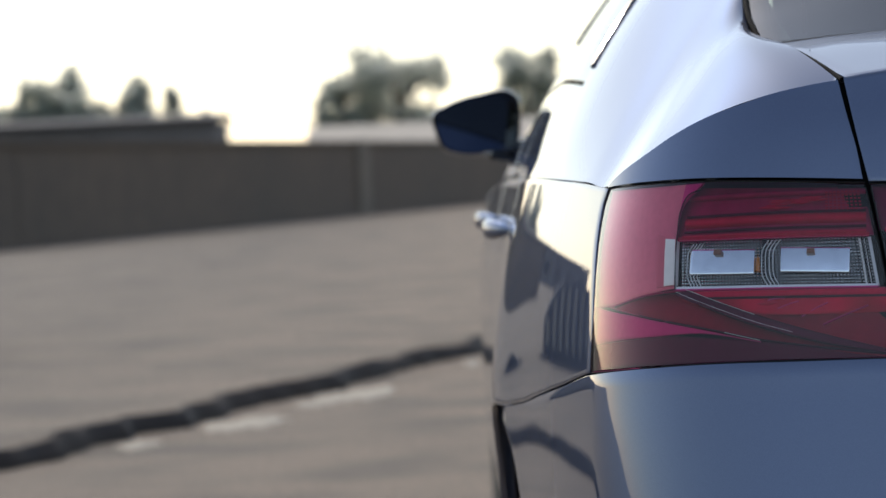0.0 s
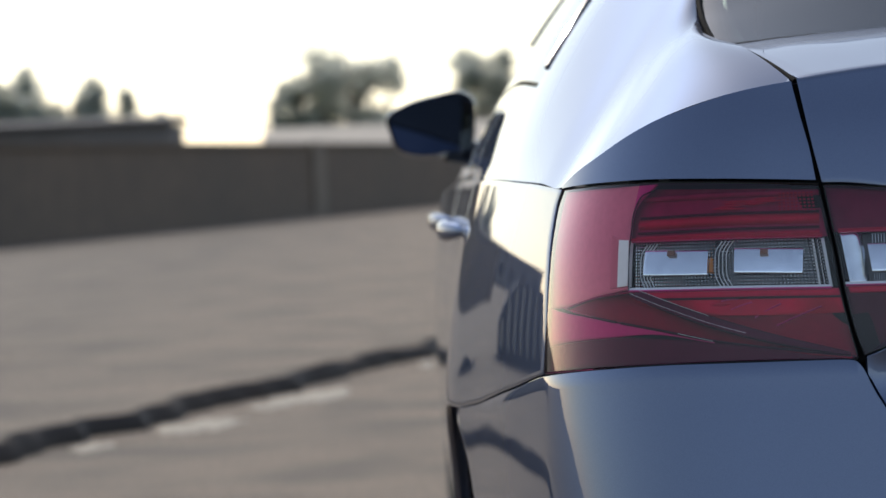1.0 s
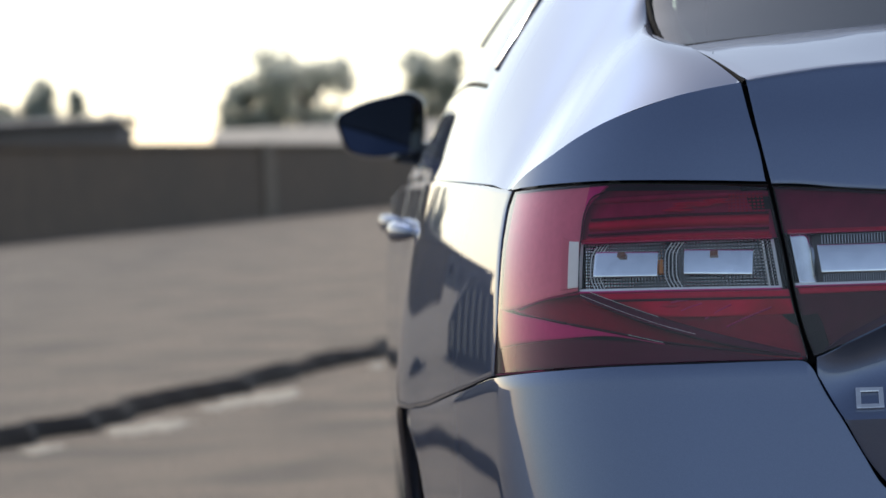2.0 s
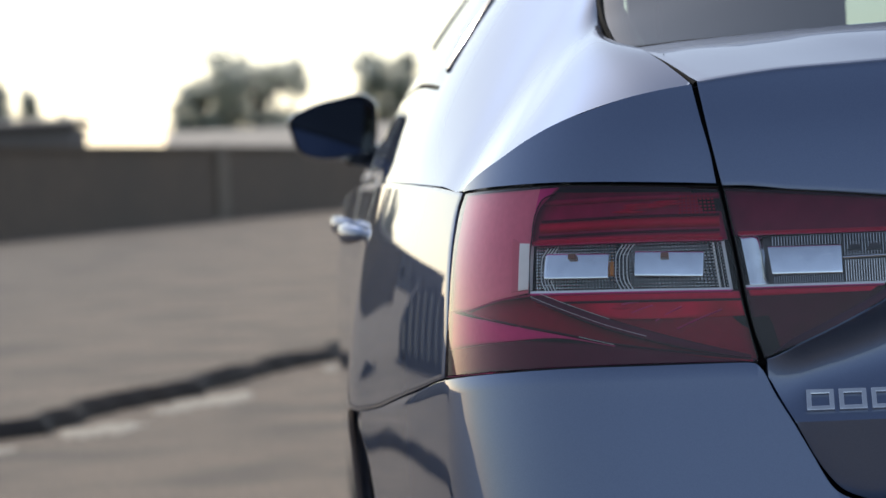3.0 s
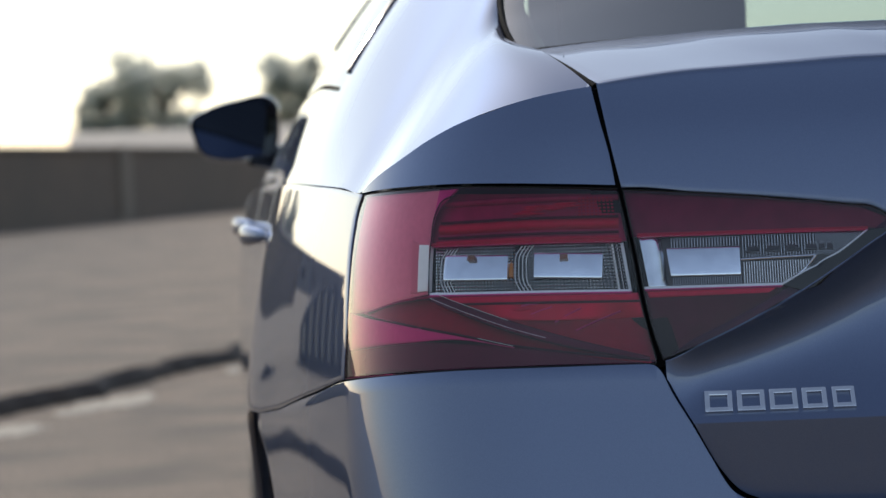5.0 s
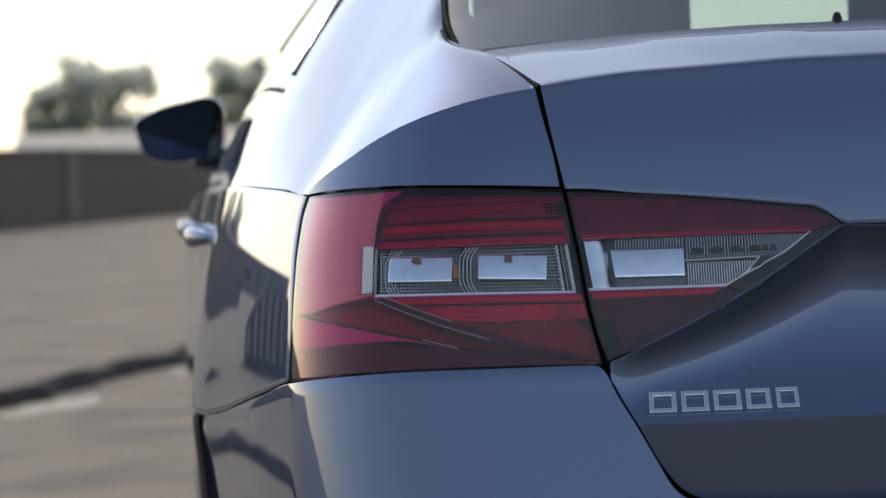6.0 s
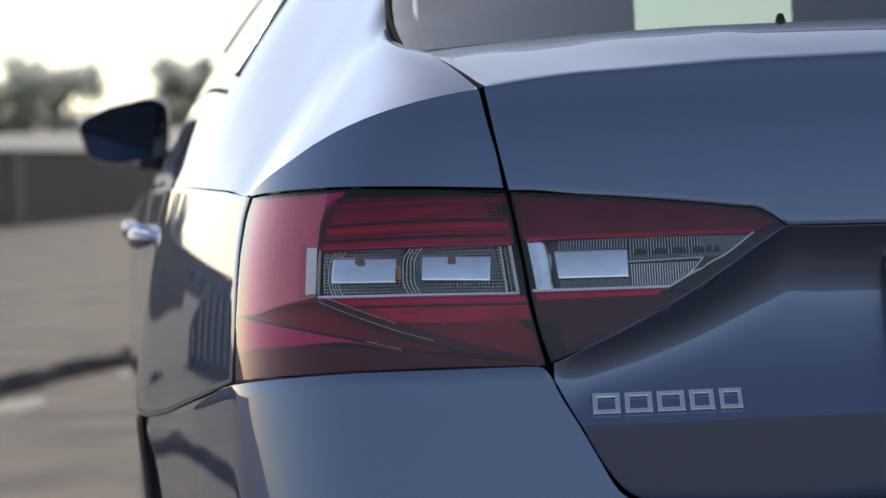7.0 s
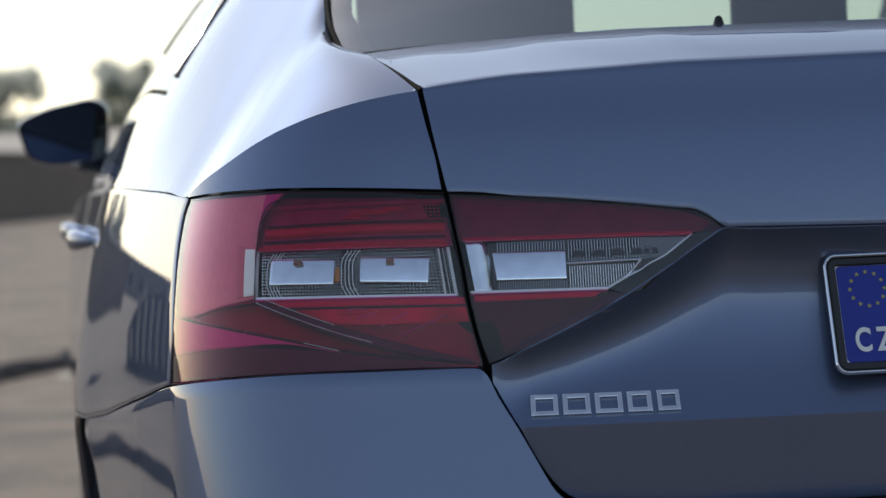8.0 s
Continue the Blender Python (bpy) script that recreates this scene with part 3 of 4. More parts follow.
lean = np.linspace(0, 1, 26)[:, None] * np.clip((us[None, :] - 1.10) / .078, 0, 1) * .021
uz[..., 0] += lean - .0215 * np.clip((us[None, :] - 1.10) / .078, 0, 1)
lid_face = on_skin(uz)
lid = part("boot_lid", panel(whole(lid_face), (0, -3, 1), r=.0008), PAINT, car)


def pocket(u, z, edge_z):
    """How far the lower face of the boot lid lies in behind the skin."""
    below = np.clip((edge_z - z) / .085, 0, 1)
    fall = 1 - (1 - below) ** 3
    wide = np.clip((1.142 - u) / .05, 0, 1)
    rise = np.clip((z - .768) / .13, 0, 1)
    upper_part = .031 * fall * rise * (2 - rise) * wide * wide * (3 - 2 * wide)
    lower_part = .36 * np.clip(.768 - z, 0, 1)
    return np.where(z > .768, upper_part, lower_part) + .001


us = np.r_[np.linspace(1.1247, 1.0, 50), np.linspace(.99, .80, 36), np.linspace(.79, 0, 30)]
low_edge = by_u([(1.13, .814), (1.1245, .809), (1.1182, .796), (1.1032, .765), (1.0892, .736), (1.0745, .7145), (1.052, .7015), (1.0, .697), (.5, .696), (0, .696)])
high_edge = by_u(INNER_DIAGONAL[1:] + [(1.14, .823), (.823, .9395), (.80, .9385), (.658, .9365), (.498, .935), (0, .933)])
lo, hi = low_edge(us), high_edge(us)
mid = np.clip(.768, lo + .03 * (hi - lo), hi - .3 * (hi - lo))
f = np.linspace(0, 1, 12)[:, None]
g = np.linspace(0, 1, 36)[1:, None]
z = np.concatenate([lo * (1 - f) + mid * f, mid * (1 - g) + hi * g])
uz = np.stack([np.broadcast_to(us, z.shape), z], -1)
lid_low = on_skin(uz, pocket(uz[..., 0], z, hi[None, :]))
part("boot_lid_lower_face", panel(whole(lid_low), (0, -3, 1), r=.0007), PAINT, car).data.set_sharp_from_angle(angle=radians(14))
fill_uz = columns(us, lambda u: low_edge(u) - .036, lambda u: low_edge(u) + .008, np.linspace(0, 1, 8))
gap_fill = on_skin(fill_uz, .0125 + .052 * np.clip((1.105 - fill_uz[..., 0]) / .06, 0, 1))
part("gap_seal", panel(whole(gap_fill), (0, -3, 1), depth=.003), BLACK, car)

GLASS_FOOT = [(-.676, .44, 1.126), (-.618, .43, 1.131), (-.56, .42, 1.134), (-.445, .40, 1.137), (-.329, .385, 1.137), (-.213, .37, 1.136), (0, .362, 1.136)]
lip_line = on_skin(np.array([(u, lid_lip(np.array(u))) for u in np.linspace(1.1755, 0, 70)]))
foot_line = spread(GLASS_FOOT, 70) + np.array([.006, -.004, -.001])
f = np.linspace(0, 1, 20)[:, None, None]
crest = .040 * np.clip((1.14 - np.linspace(1.1765, 0, 70)) / .4, 0, 1)[None, :, None]
deck = lip_line[None] * (1 - f) + foot_line[None] * f + np.array([0, 0, 1.0]) * (crest * .9 * (f - f**3) + (.012 - crest * .3) * (f - f**5))
part("boot_lid_top", panel(whole(deck), (0, -1, 4), r=.0006), PAINT, car)
# black tubes stand in for the shade within the narrow lid gap
seam = (deck[:, 0] + upper(np.zeros(20), np.linspace(0, 1, 20))) / 2 - np.array([0, 0, .0012])
for sign in (1, -1):
    part("lid_gap_shade", tube([(q[0] * sign, q[1], q[2]) for q in seam], .0024), SEAL, car)
inner_trim = upper(np.linspace(.3, PILLAR_K - .1, 40)[None, :], np.linspace(.45, .99, 14)[:, None]) + np.array([.035, .03, -.02])
both_sides("pillar_trim", inner_trim, CABIN, car, (0, 1.5, 1.0), depth=.01)
both_sides("gap_seal", np.stack([upper(np.full(20, 0.0), np.linspace(0, 1, 20)) + np.array([dx, 0, -.030]) for dx in (-.02, -.01, 0, .01, .02)]), SEAL, car, (-.6, 0, 4), depth=.003)

# glass and roof
edge_line = upper(np.linspace(0, 6, 40), 1.0)
n = 40
rear_glass = []
for i, p in enumerate(edge_line):
    f = i / (n - 1)
    centre = np.array([0, .362 * (1 - f) + .98 * f, 1.136 * (1 - f) + 1.425 * f])
    s = np.linspace(0, 1, 24)[:, None]
    row = p * (1 - s) + centre * s
    lift = np.array([0, -.25, .9]) * .03 * math.sin(math.pi * f)
    rear_glass.append(row + lift * s * (2 - s))
rear_glass = np.array(rear_glass)
shrink = np.array([.0055, 0, 0])
part("rear_window", panel(whole(rear_glass + shrink * np.linspace(1, 0, 24)[None, :, None]), (0, -1, 4), depth=.004, r=.001), GLASS, car, "tinted rear window")
rim = [tuple(q) for q in edge_line + np.array([.004, 0, .001])]
for sign in (1, -1):
    part("window_seal", tube([(q[0] * sign, q[1], q[2]) for q in rim], .0032), SEAL, car)
part("window_seal", tube([tuple(q) for q in whole(foot_line[None] + np.array([0, .003, .0]))[0]], .0015), BLACK, car)
rail = upper(np.linspace(6, 11, 40), 1.0)
roof = []
for s in np.linspace(0, 1, 20):
    c = rail * (1 - s) + np.stack([0 * rail[:, 0], rail[:, 1] - .14 * (1 - np.linspace(0, 1, 40)) + .1 * np.linspace(0, 1, 40), rail[:, 2] + .045], -1) * s
    roof.append(c + np.array([0, 0, .02]) * math.sin(math.pi * s / 2))
roof = np.swapaxes(np.array(roof), 0, 1)
part("roof", panel(whole(roof), (0, 2, 5)), PAINT, car)
frame_line = upper(np.linspace(11, 13, 30), 1.0)
screen = []
for i, p in enumerate(frame_line):
    f = i / 29
    c = np.array([0, 2.6 * (1 - f) + 3.62 * f, 1.47 * (1 - f) + 1.06 * f])
    s = np.linspace(0, 1, 20)[:, None]
    screen.append(p * (1 - s) + c * s + np.array([0, .05, .01]) * np.sin(math.pi * s / 2) * s)
part("windscreen", panel(whole(np.array(screen)), (0, 5, 4), depth=.004, r=.001), LENS_CLEAR, car)

# doors, side windows, sills
for name, k0, k1, u0, u1 in (("rear_door", 6.9, 10.0, 2.672, 3.497), ("front_door", 10.03, 12.2, 3.503, 4.50)):
    uu = np.linspace(u0, u1, 40)
    foot = lambda u: np.maximum(.33 + 0 * u, np.where(u < 2.68 + .05, .44, .33))
    head = by_u(E_KEYS)
    p = on_skin(columns(uu, foot, lambda u: head(u) - .002, np.linspace(0, 1, 34)))
    kk = np.linspace(k0, k1, 40)
    sill_strip = upper(np.linspace(max(k0, 9.32), k1, 30)[None, :], np.linspace(0, .27, 8)[:, None])
    pane = upper(kk[None, :], np.linspace(.285, .965, 20)[:, None])
    for mirror in (False, True):
        m = flipped if mirror else (lambda q: q)
        out = (3 if mirror else -3, 2, 1.2)
        door = part(name, panel(m(p), out), PAINT, car)
        part("shoulder", panel(m(sill_strip), out, r=.0004, depth=.004), PAINT, door)
        part("side_window", panel(m(pane), out, depth=.004, r=.001), SIDE_GLASS, door, "side window that mirrors the bright sky")
        part("window_trim", tube([tuple(q) for q in m(upper(kk, .972))], .005), GLOSS_BLACK, door)
        for k in (k0, k1):
            part("window_trim", tube([tuple(q) for q in m(upper(np.full(12, k), np.linspace(.33 if k < 7 else .45, .972, 12)))], .004), GLOSS_BLACK, door)
        y0 = u0 - 2 + .75 + .20
        hx = -half_width(np.array(y0), np.array(.925))
        bar = []
        for t in np.linspace(0, 1, 22):
            bulge = .030 * max(0, math.sin(math.pi * t)) ** .8
            r = .003 + .0125 * max(0, math.sin(math.pi * t)) ** .5
            c = np.array([hx - bulge + .004, y0 - .11 + .22 * t, .926])
            bar.append([tuple(m(c + np.array([math.cos(q) * r * .6, 0, math.sin(q) * r]))) for q in np.linspace(0, 2 * math.pi, 12, endpoint=False)])
        part("door_handle", grid(bar, closed=True), PAINT, door)
uu = np.linspace(4.506, 6.2, 60)
fender_foot = lambda u: np.where((u - 1.25 > 3.89 - .384) & (u - 1.25 < 3.89 + .384), HUB_Z + np.sqrt(np.maximum(.385**2 - (u - 1.25 - 3.89)**2, 1e-5)), .30)
nose_z = by_u([(4.5, .97), (5.0, .94), (5.6, .88), (6.2, .80), (6.8, .77), (7.3, .76)])
fender = on_skin(columns(uu, fender_foot, nose_z, np.linspace(0, 1, 24)))
both_sides("front_fender", fender, PAINT, car, (-3, 3, 1.2))
uu = np.linspace(6.204, 7.3, 40)
part("front_bumper", panel(whole(on_skin(columns(uu, lambda u: .22 + 0 * u, nose_z, np.linspace(0, 1, 20)))), (0, 8, 1)), PAINT, car)
hood_edge = on_skin(np.stack([np.linspace(4.75, 7.3, 60), nose_z(np.linspace(4.75, 7.3, 60))], -1))
hood = []
for i, p in enumerate(hood_edge[:46]):
    f = i / 45
    c = np.array([0, 3.66 * (1 - f) + 4.72 * f, 1.045 * (1 - f) + .78 * f])
    s = np.linspace(0, 1, 20)[:, None]
    hood.append(p * (1 - s) + c * s + np.array([0, 0, .05]) * np.sin(math.pi * s) * .6)
part("bonnet", panel(whole(np.array(hood)), (0, 4, 5)), PAINT, car)
bm = bmesh.new()
box(bm, (-.78, .25, .20), (.78, 4.55, .30))
part("floor_pan", bm, BLACK, car)
both_sides("sill", on_skin(columns(np.linspace(2.70, 4.42, 20), lambda u: .20 + 0 * u, lambda u: .328 + 0 * u, np.linspace(0, 1, 6)), .02), BLACK, car)
for hub in (1.05, 3.89):
    for sign in (1, -1):
        rows = []
        for a in np.linspace(-.1, math.pi + .1, 30):
            rows.append([(sign * x, hub + math.cos(a) * .40, HUB_Z + math.sin(a) * .40) for x in (-.895, -.87, -.75, -.60)])
        part("wheel_arch_liner", grid(rows), BLACK, car)


def wheel(hub_y, sign):
    ob = thing("wheel", "", "")
    ob.parent = car
    ob.location = (sign * .797, hub_y, HUB_Z)
    profile = [(-.11, .23), (-.118, .27), (-.115, .31), (-.10, .328), (-.05, .335), (.05, .335), (.10, .328), (.115, .31), (.118, .27), (.11, .23)]
    part("tyre", grid([[(x, math.cos(a) * r, math.sin(a) * r) for a in np.linspace(0, 2 * math.pi, 64, endpoint=False)] for x, r in profile], closed=True), RUBBER, ob)
    rim_profile = [(-.10, .232), (-.10, .222), (.09, .215), (.105, .222), (.11, .232)]
    part("rim", grid([[(x * sign, math.cos(a) * r, math.sin(a) * r) for a in np.linspace(0, 2 * math.pi, 64, endpoint=False)] for x, r in rim_profile], closed=True), ALLOY, ob)
    for i in range(5):
        bm = bmesh.new()
        box(bm, (.05, -.028, .02), (.09, .028, .225))
        bmesh.ops.bevel(bm, geom=bm.edges[:], offset=.01, segments=2, affect="EDGES")
        bm.transform(Matrix.Rotation(i * 2 * math.pi / 5, 4, "X"))
        if sign < 0:
            bm.transform(Matrix.Diagonal((-1, 1, 1, 1)))
            bmesh.ops.reverse_faces(bm, faces=bm.faces)
        part("spoke", bm, ALLOY, ob)
    bm = bmesh.new()
    bmesh.ops.create_cone(bm, cap_ends=True, segments=24, radius1=.05, radius2=.045, depth=.05)
    bm.transform(Matrix.Translation((sign * .075, 0, 0)) @ Matrix.Rotation(math.pi / 2, 4, "Y"))
    part("hub_cap", bm, ALLOY, ob)
    bm = bmesh.new()
    bmesh.ops.create_cone(bm, cap_ends=True, segments=40, radius1=.15, radius2=.15, depth=.02)
    bm.transform(Matrix.Translation((sign * .02, 0, 0)) @ Matrix.Rotation(math.pi / 2, 4, "Y"))
    part("brake_disc", bm, ALLOY, ob)


for hub_y in (1.05, 3.89):
    for sign in (1, -1):
        wheel(hub_y, sign)


# ---- tail lights: a dark housing, silver and red reflectors within, tinted lenses over them ----
def patch(bottom, top, left, right, push, nu=24, nv=16):
    return on_skin(coons(bottom, top, left, right, nu, nv), push)


def slab(p, thick=.002):
    """A thin plate from a grid of points, with edges."""
    return panel(p, (-1.6, -3, 1.1), depth=thick, r=.0006)


def film(p):
    """A moulded lens: one smooth sheet."""
    n = normals_of(p)
    if n[p.shape[0] // 2, p.shape[1] // 2] @ (np.array([-1.6, -3, 1.1]) - p[p.shape[0] // 2, p.shape[1] // 2]) < 0:
        p = p[:, ::-1]
    return grid([[tuple(v) for v in row] for row in p])


def quad_uz(a, b, c, d, nu=24, nv=16):
    """A (u, z) grid on four corners: bottom left, bottom right, top right, top left."""
    return coons([a, b], [d, c], [a, d], [b, c], nu, nv)


def twin(name, build, mat, parents, label=""):
    """A part on the left lamp and its mirror image on the right one."""
    first = build()
    for parent, sign in parents:
        bm = first.copy() if sign > 0 else first
        if sign < 0:
            bm.transform(Matrix.Diagonal((-1, 1, 1, 1)))
            bmesh.ops.reverse_faces(bm, faces=bm.faces)
        part(name, bm, mat, parent, label)


def line(poly, push, n=40):
    k = spread(poly, n)
    return [tuple(q) for q in on_skin(k, push)]


def ribbed(uz, push, height, across=True):
    """A patch with a saw-tooth of fine prisms."""
    n = uz.shape[1 if across else 0]
    saw = (np.arange(n) % 4) / 3.0 * height
    depth = push + (saw[None, :] if across else saw[:, None]) + np.zeros(uz.shape[:2])
    return slab(on_skin(uz, depth))


def studded(corners, push, nu, nv, height=.0016):
    """Rows of separate little pyramids."""
    uz = quad_uz(*corners, nu, nv)
    du, dz = np.array([abs(corners[0][0] - corners[1][0]) / nu * .32, 0]), np.array([0, abs(corners[3][1] - corners[0][1]) / nv * .32])
    base = [on_skin(uz + a * du + b * dz, push) for a, b in ((1, -1), (-1, -1), (-1, 1), (1, 1))]
    tip = on_skin(uz, push - height)
    bm = bmesh.new()
    for i in range(nv):
        for j in range(nu):
            ring, top = [bm.verts.new(q[i, j]) for q in base], bm.verts.new(tip[i, j])
            for k in range(4):
                bm.faces.new((ring[k], ring[(k + 1) % 4], top))
    return bm


def drum(corners, push, bulge):
    """A smooth reflector that leans back towards its upper edge."""
    uz = quad_uz(*corners, 20, 14)
    f = np.linspace(0, 1, 14)[:, None]
    return slab(on_skin(uz, push + bulge * (f - .55 * f * (1 - f)) + np.zeros(uz.shape[:2])), .006)


def walls(loop, near, far):
    """The side walls of a lamp's housing along a closed outline."""
    k = np.array(loop, float)
    return grid([[tuple(q) for q in on_skin(k, d)] for d in (near, (near + far) / 2, far)], closed=True)


outer, inner = [], []
for sign in (1, -1):
    for rows, label in ((outer, "red tail light with clear centre on the body's corner"), (inner, "pointed red and clear tail light on the boot lid")):
        ob = thing("tail_light", label, "")
        ob.parent = car
        rows.append((ob, sign))
in_left, in_top, in_foot = shift(LAMP_LEFT, -.0009), shift(LAMP_TOP, 0, -.0006), shift(LAMP_FOOT, 0, .0015)


def cut(poly, u_from, u_to):
    k = sorted(poly)
    z = curve_at(k, np.array([u_from, u_to]))
    keep = [q for q in poly if min(u_from, u_to) < q[0] < max(u_from, u_to)]
    return [(u_from, float(z[0])), *keep, (u_to, float(z[1]))]


right_low = [(1.132, .8245), (1.138, .849), (1.144, .880), (1.146, .889)]
right_mid = [(1.146, .889), (1.149, .916), (1.153, .935)]
right_up = [(1.153, .935), (1.155, .952), (1.161, .9815)]
foot_right, foot_left = cut(in_foot, 1.321, 1.132), cut(in_foot, 1.4438, 1.321)
top_right, top_left = cut(in_top, 1.315, 1.161), cut(in_top, 1.4402, 1.315)
sill_line, head_line = [(1.321, .892), (1.246, .8915), (1.146, .889)], [(1.321, .937), (1.246, .937), (1.153, .935)]
divider_low = [(1.321, foot_right[0][1]), (1.321, .892)]
divider_mid = [(1.321, .892), (1.322, .918), (1.321, .937)]
divider_up = [(1.321, .937), (1.319, .965), top_right[0]]
left_edge = [(1.4438, foot_left[0][1])] + in_left[1:-1] + [top_left[0]]
twin("lens", lambda: film(patch(foot_right, sill_line, divider_low, right_low, .002, 50, 14)), LENS_RED, outer, "red lens")
twin("lens", lambda: film(patch(head_line, top_right, divider_up, right_up, .002, 50, 14)), LENS_RED, outer, "red lens")
belt = [(1.4418, .873), (1.40, .8755), (1.349, .8875), (1.321, .892)]
twin("lens", lambda: film(patch(foot_left, belt, [left_edge[0], (1.4428, .825), (1.4412, .850), belt[0]], [(1.321, foot_right[0][1]), belt[-1]], .002 + np.linspace(-.0018, -.0012, 16)[:, None] * np.linspace(1, 0, 30)[None, :], 30, 16)), LENS_RED, outer, "red lens")
twin("lens", lambda: film(patch(belt, top_left, [belt[0], *left_edge[3:]], [belt[-1], *divider_mid[1:], (1.319, .965), top_left[-1]], .002 + np.linspace(-.0012, -.0002, 36)[:, None] * np.linspace(1, 0, 30)[None, :], 30, 36)), LENS_PINK, outer, "paler pink-red end of the lens")
twin("clear_lens", lambda: film(patch(sill_line, head_line, divider_mid, right_mid, .002, 50, 12)), LENS_CLEAR, outer, "clear lens")

loop = spread(LAMP_FOOT, 40).tolist() + spread(LAMP_GAP, 30).tolist()[1:] + spread(LAMP_TOP[::-1], 40).tolist()[1:] + spread(LAMP_LEFT[::-1], 30).tolist()[1:-1]
twin("housing_wall", lambda: walls(loop, .001, .062), HOUSING, outer)
twin("housing", lambda: slab(patch(LAMP_FOOT, LAMP_TOP, LAMP_LEFT, LAMP_GAP, .06, 30, 20)), HOUSING, outer)
twin("seal", lambda: tube([tuple(q) for q in on_skin(np.array(loop + loop[:1]), .0025)], .0008, 6), BLACK, outer, "black rubber seal")
# clear window with two silver cells
twin("back_reflector", lambda: slab(on_skin(quad_uz((1.321, .893), (1.152, .8895), (1.158, .9365), (1.322, .9385), 30, 8), .0145)), BORDER, outer)
twin("reflector", lambda: drum([(1.308, .906), (1.252, .905), (1.252, .927), (1.309, .929)], .005, .0042), DRUM, outer, "bright silver reflector")
twin("reflector", lambda: drum([(1.229, .906), (1.175, .903), (1.174, .925), (1.229, .928)], .005, .0042), DRUM, outer, "bright silver reflector")
twin("prism_field", lambda: studded([(1.319, .895), (1.243, .894), (1.247, .935), (1.321, .936)], .012, 28, 15, .0014), RIBBED_BRIGHT, outer, "silver field of fine prisms")
twin("prism_field", lambda: studded([(1.238, .894), (1.154, .891), (1.160, .934), (1.241, .935)], .012, 30, 15, .0014), RIBBED_BRIGHT, outer, "silver field of fine prisms")
for u, n, z0, z1 in ((1.315, 4, .8955, .9345), (1.246, 4, .8945, .9355)):
    for k in range(n):
        twin("cell_rib", lambda u=u - .0032 * k, a=z0, b=z1: tube(line([(u - .005, a), (u - .001, a + .008), (u, (a + b) / 2), (u - .001, b - .008), (u - .006, b)], .0115, 18), .0005, 6), FROSTED, outer)
twin("cell_wall", lambda: ribbed(quad_uz((1.1605, .892), (1.153, .890), (1.159, .934), (1.1655, .934), 9, 8), .012, .003), FROSTED, outer)
# narrow amber piece that paints a faint glow beside the drum
twin("amber_glow", lambda: drum([(1.2505, .908), (1.2480, .908), (1.2485, .921), (1.2508, .921)], .0095, .003), AMBER, outer, "faint amber glow drawn as a small piece")
# small brown pieces drawn as the reflection at each drum's top
for u, z in ((1.283, .9255), (1.205, .9235)):
    twin("drum_reflection", lambda u=u, z=z: drum([(u + .0028, z - .0016), (u - .0028, z - .0016), (u - .0026, z + .002), (u + .0026, z + .002)], .0036, .001), DRUM_REFLEX, outer)
twin("chrome_strip", lambda: slab(on_skin(coons([(1.322, .8915), (1.246, .891), (1.152, .8885)], [(1.322, .8940), (1.246, .8935), (1.152, .8910)], [(1.322, .8915), (1.322, .8940)], [(1.152, .8885), (1.152, .8910)], 40, 4), np.linspace(.003, .0040, 4)[:, None] + np.zeros((4, 40)))), TRIM_WHITE, outer, "thin silver strip")
twin("light_guide", lambda: tube(line([(1.323, .9385), (1.246, .9385), (1.158, .9365)], .007), .0022, 6), RED_INSIDE, outer)
# red upper band
twin("upper_reflector", lambda: slab(on_skin(coons([(1.334, .9385), (1.1545, .9365)], [(1.330, .9895), (1.162, .9815)], [(1.334, .9385), (1.330, .9895)], [(1.1545, .9365), (1.162, .9815)], 40, 24), .0105 + .006 * np.linspace(0, 1, 24)[:, None] ** 2 + np.zeros((24, 40)))), DARK_RED, outer)
# SHADE_RED rows draw the shade beside the bright band as dark lines
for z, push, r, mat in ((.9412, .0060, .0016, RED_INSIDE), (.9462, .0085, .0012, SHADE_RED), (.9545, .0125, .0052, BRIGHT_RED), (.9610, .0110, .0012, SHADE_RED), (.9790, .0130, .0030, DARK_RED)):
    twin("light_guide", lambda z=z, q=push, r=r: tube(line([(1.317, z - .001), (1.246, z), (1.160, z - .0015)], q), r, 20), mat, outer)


def spindle(u, z, reach, r, push):
    """A thin streak that tapers to both ends, the shape of a painted glint."""
    mid = on_skin(np.stack([np.linspace(u + reach, u - reach, 14), np.full(14, z)], -1), push)
    rows = []
    for q, f in zip(mid, np.linspace(0, math.pi, 14)):
        w = r * (.05 + math.sin(f))
        rows.append([tuple(q + np.array([0, math.cos(a) * w, math.sin(a) * w])) for a in np.linspace(0, 2 * math.pi, 8, endpoint=False)])
    return grid(rows, closed=True)


# bright red streaks: glints behind the lens put into shape and colour
rng = np.random.default_rng(4)
for k in range(13):
    u, z = 1.222 + rng.normal() * .011, .9700 + rng.normal() * .0026
    twin("light_guide", lambda u=u, z=z, a=rng.uniform(.006, .016), r=rng.uniform(.0006, .0016): spindle(u, z, a, r, .0082), RED_INSIDE, outer)
twin("prism_field", lambda: studded([(1.192, .962), (1.164, .961), (1.166, .977), (1.192, .977)], .009, 9, 6, .001), RED_INSIDE, outer)
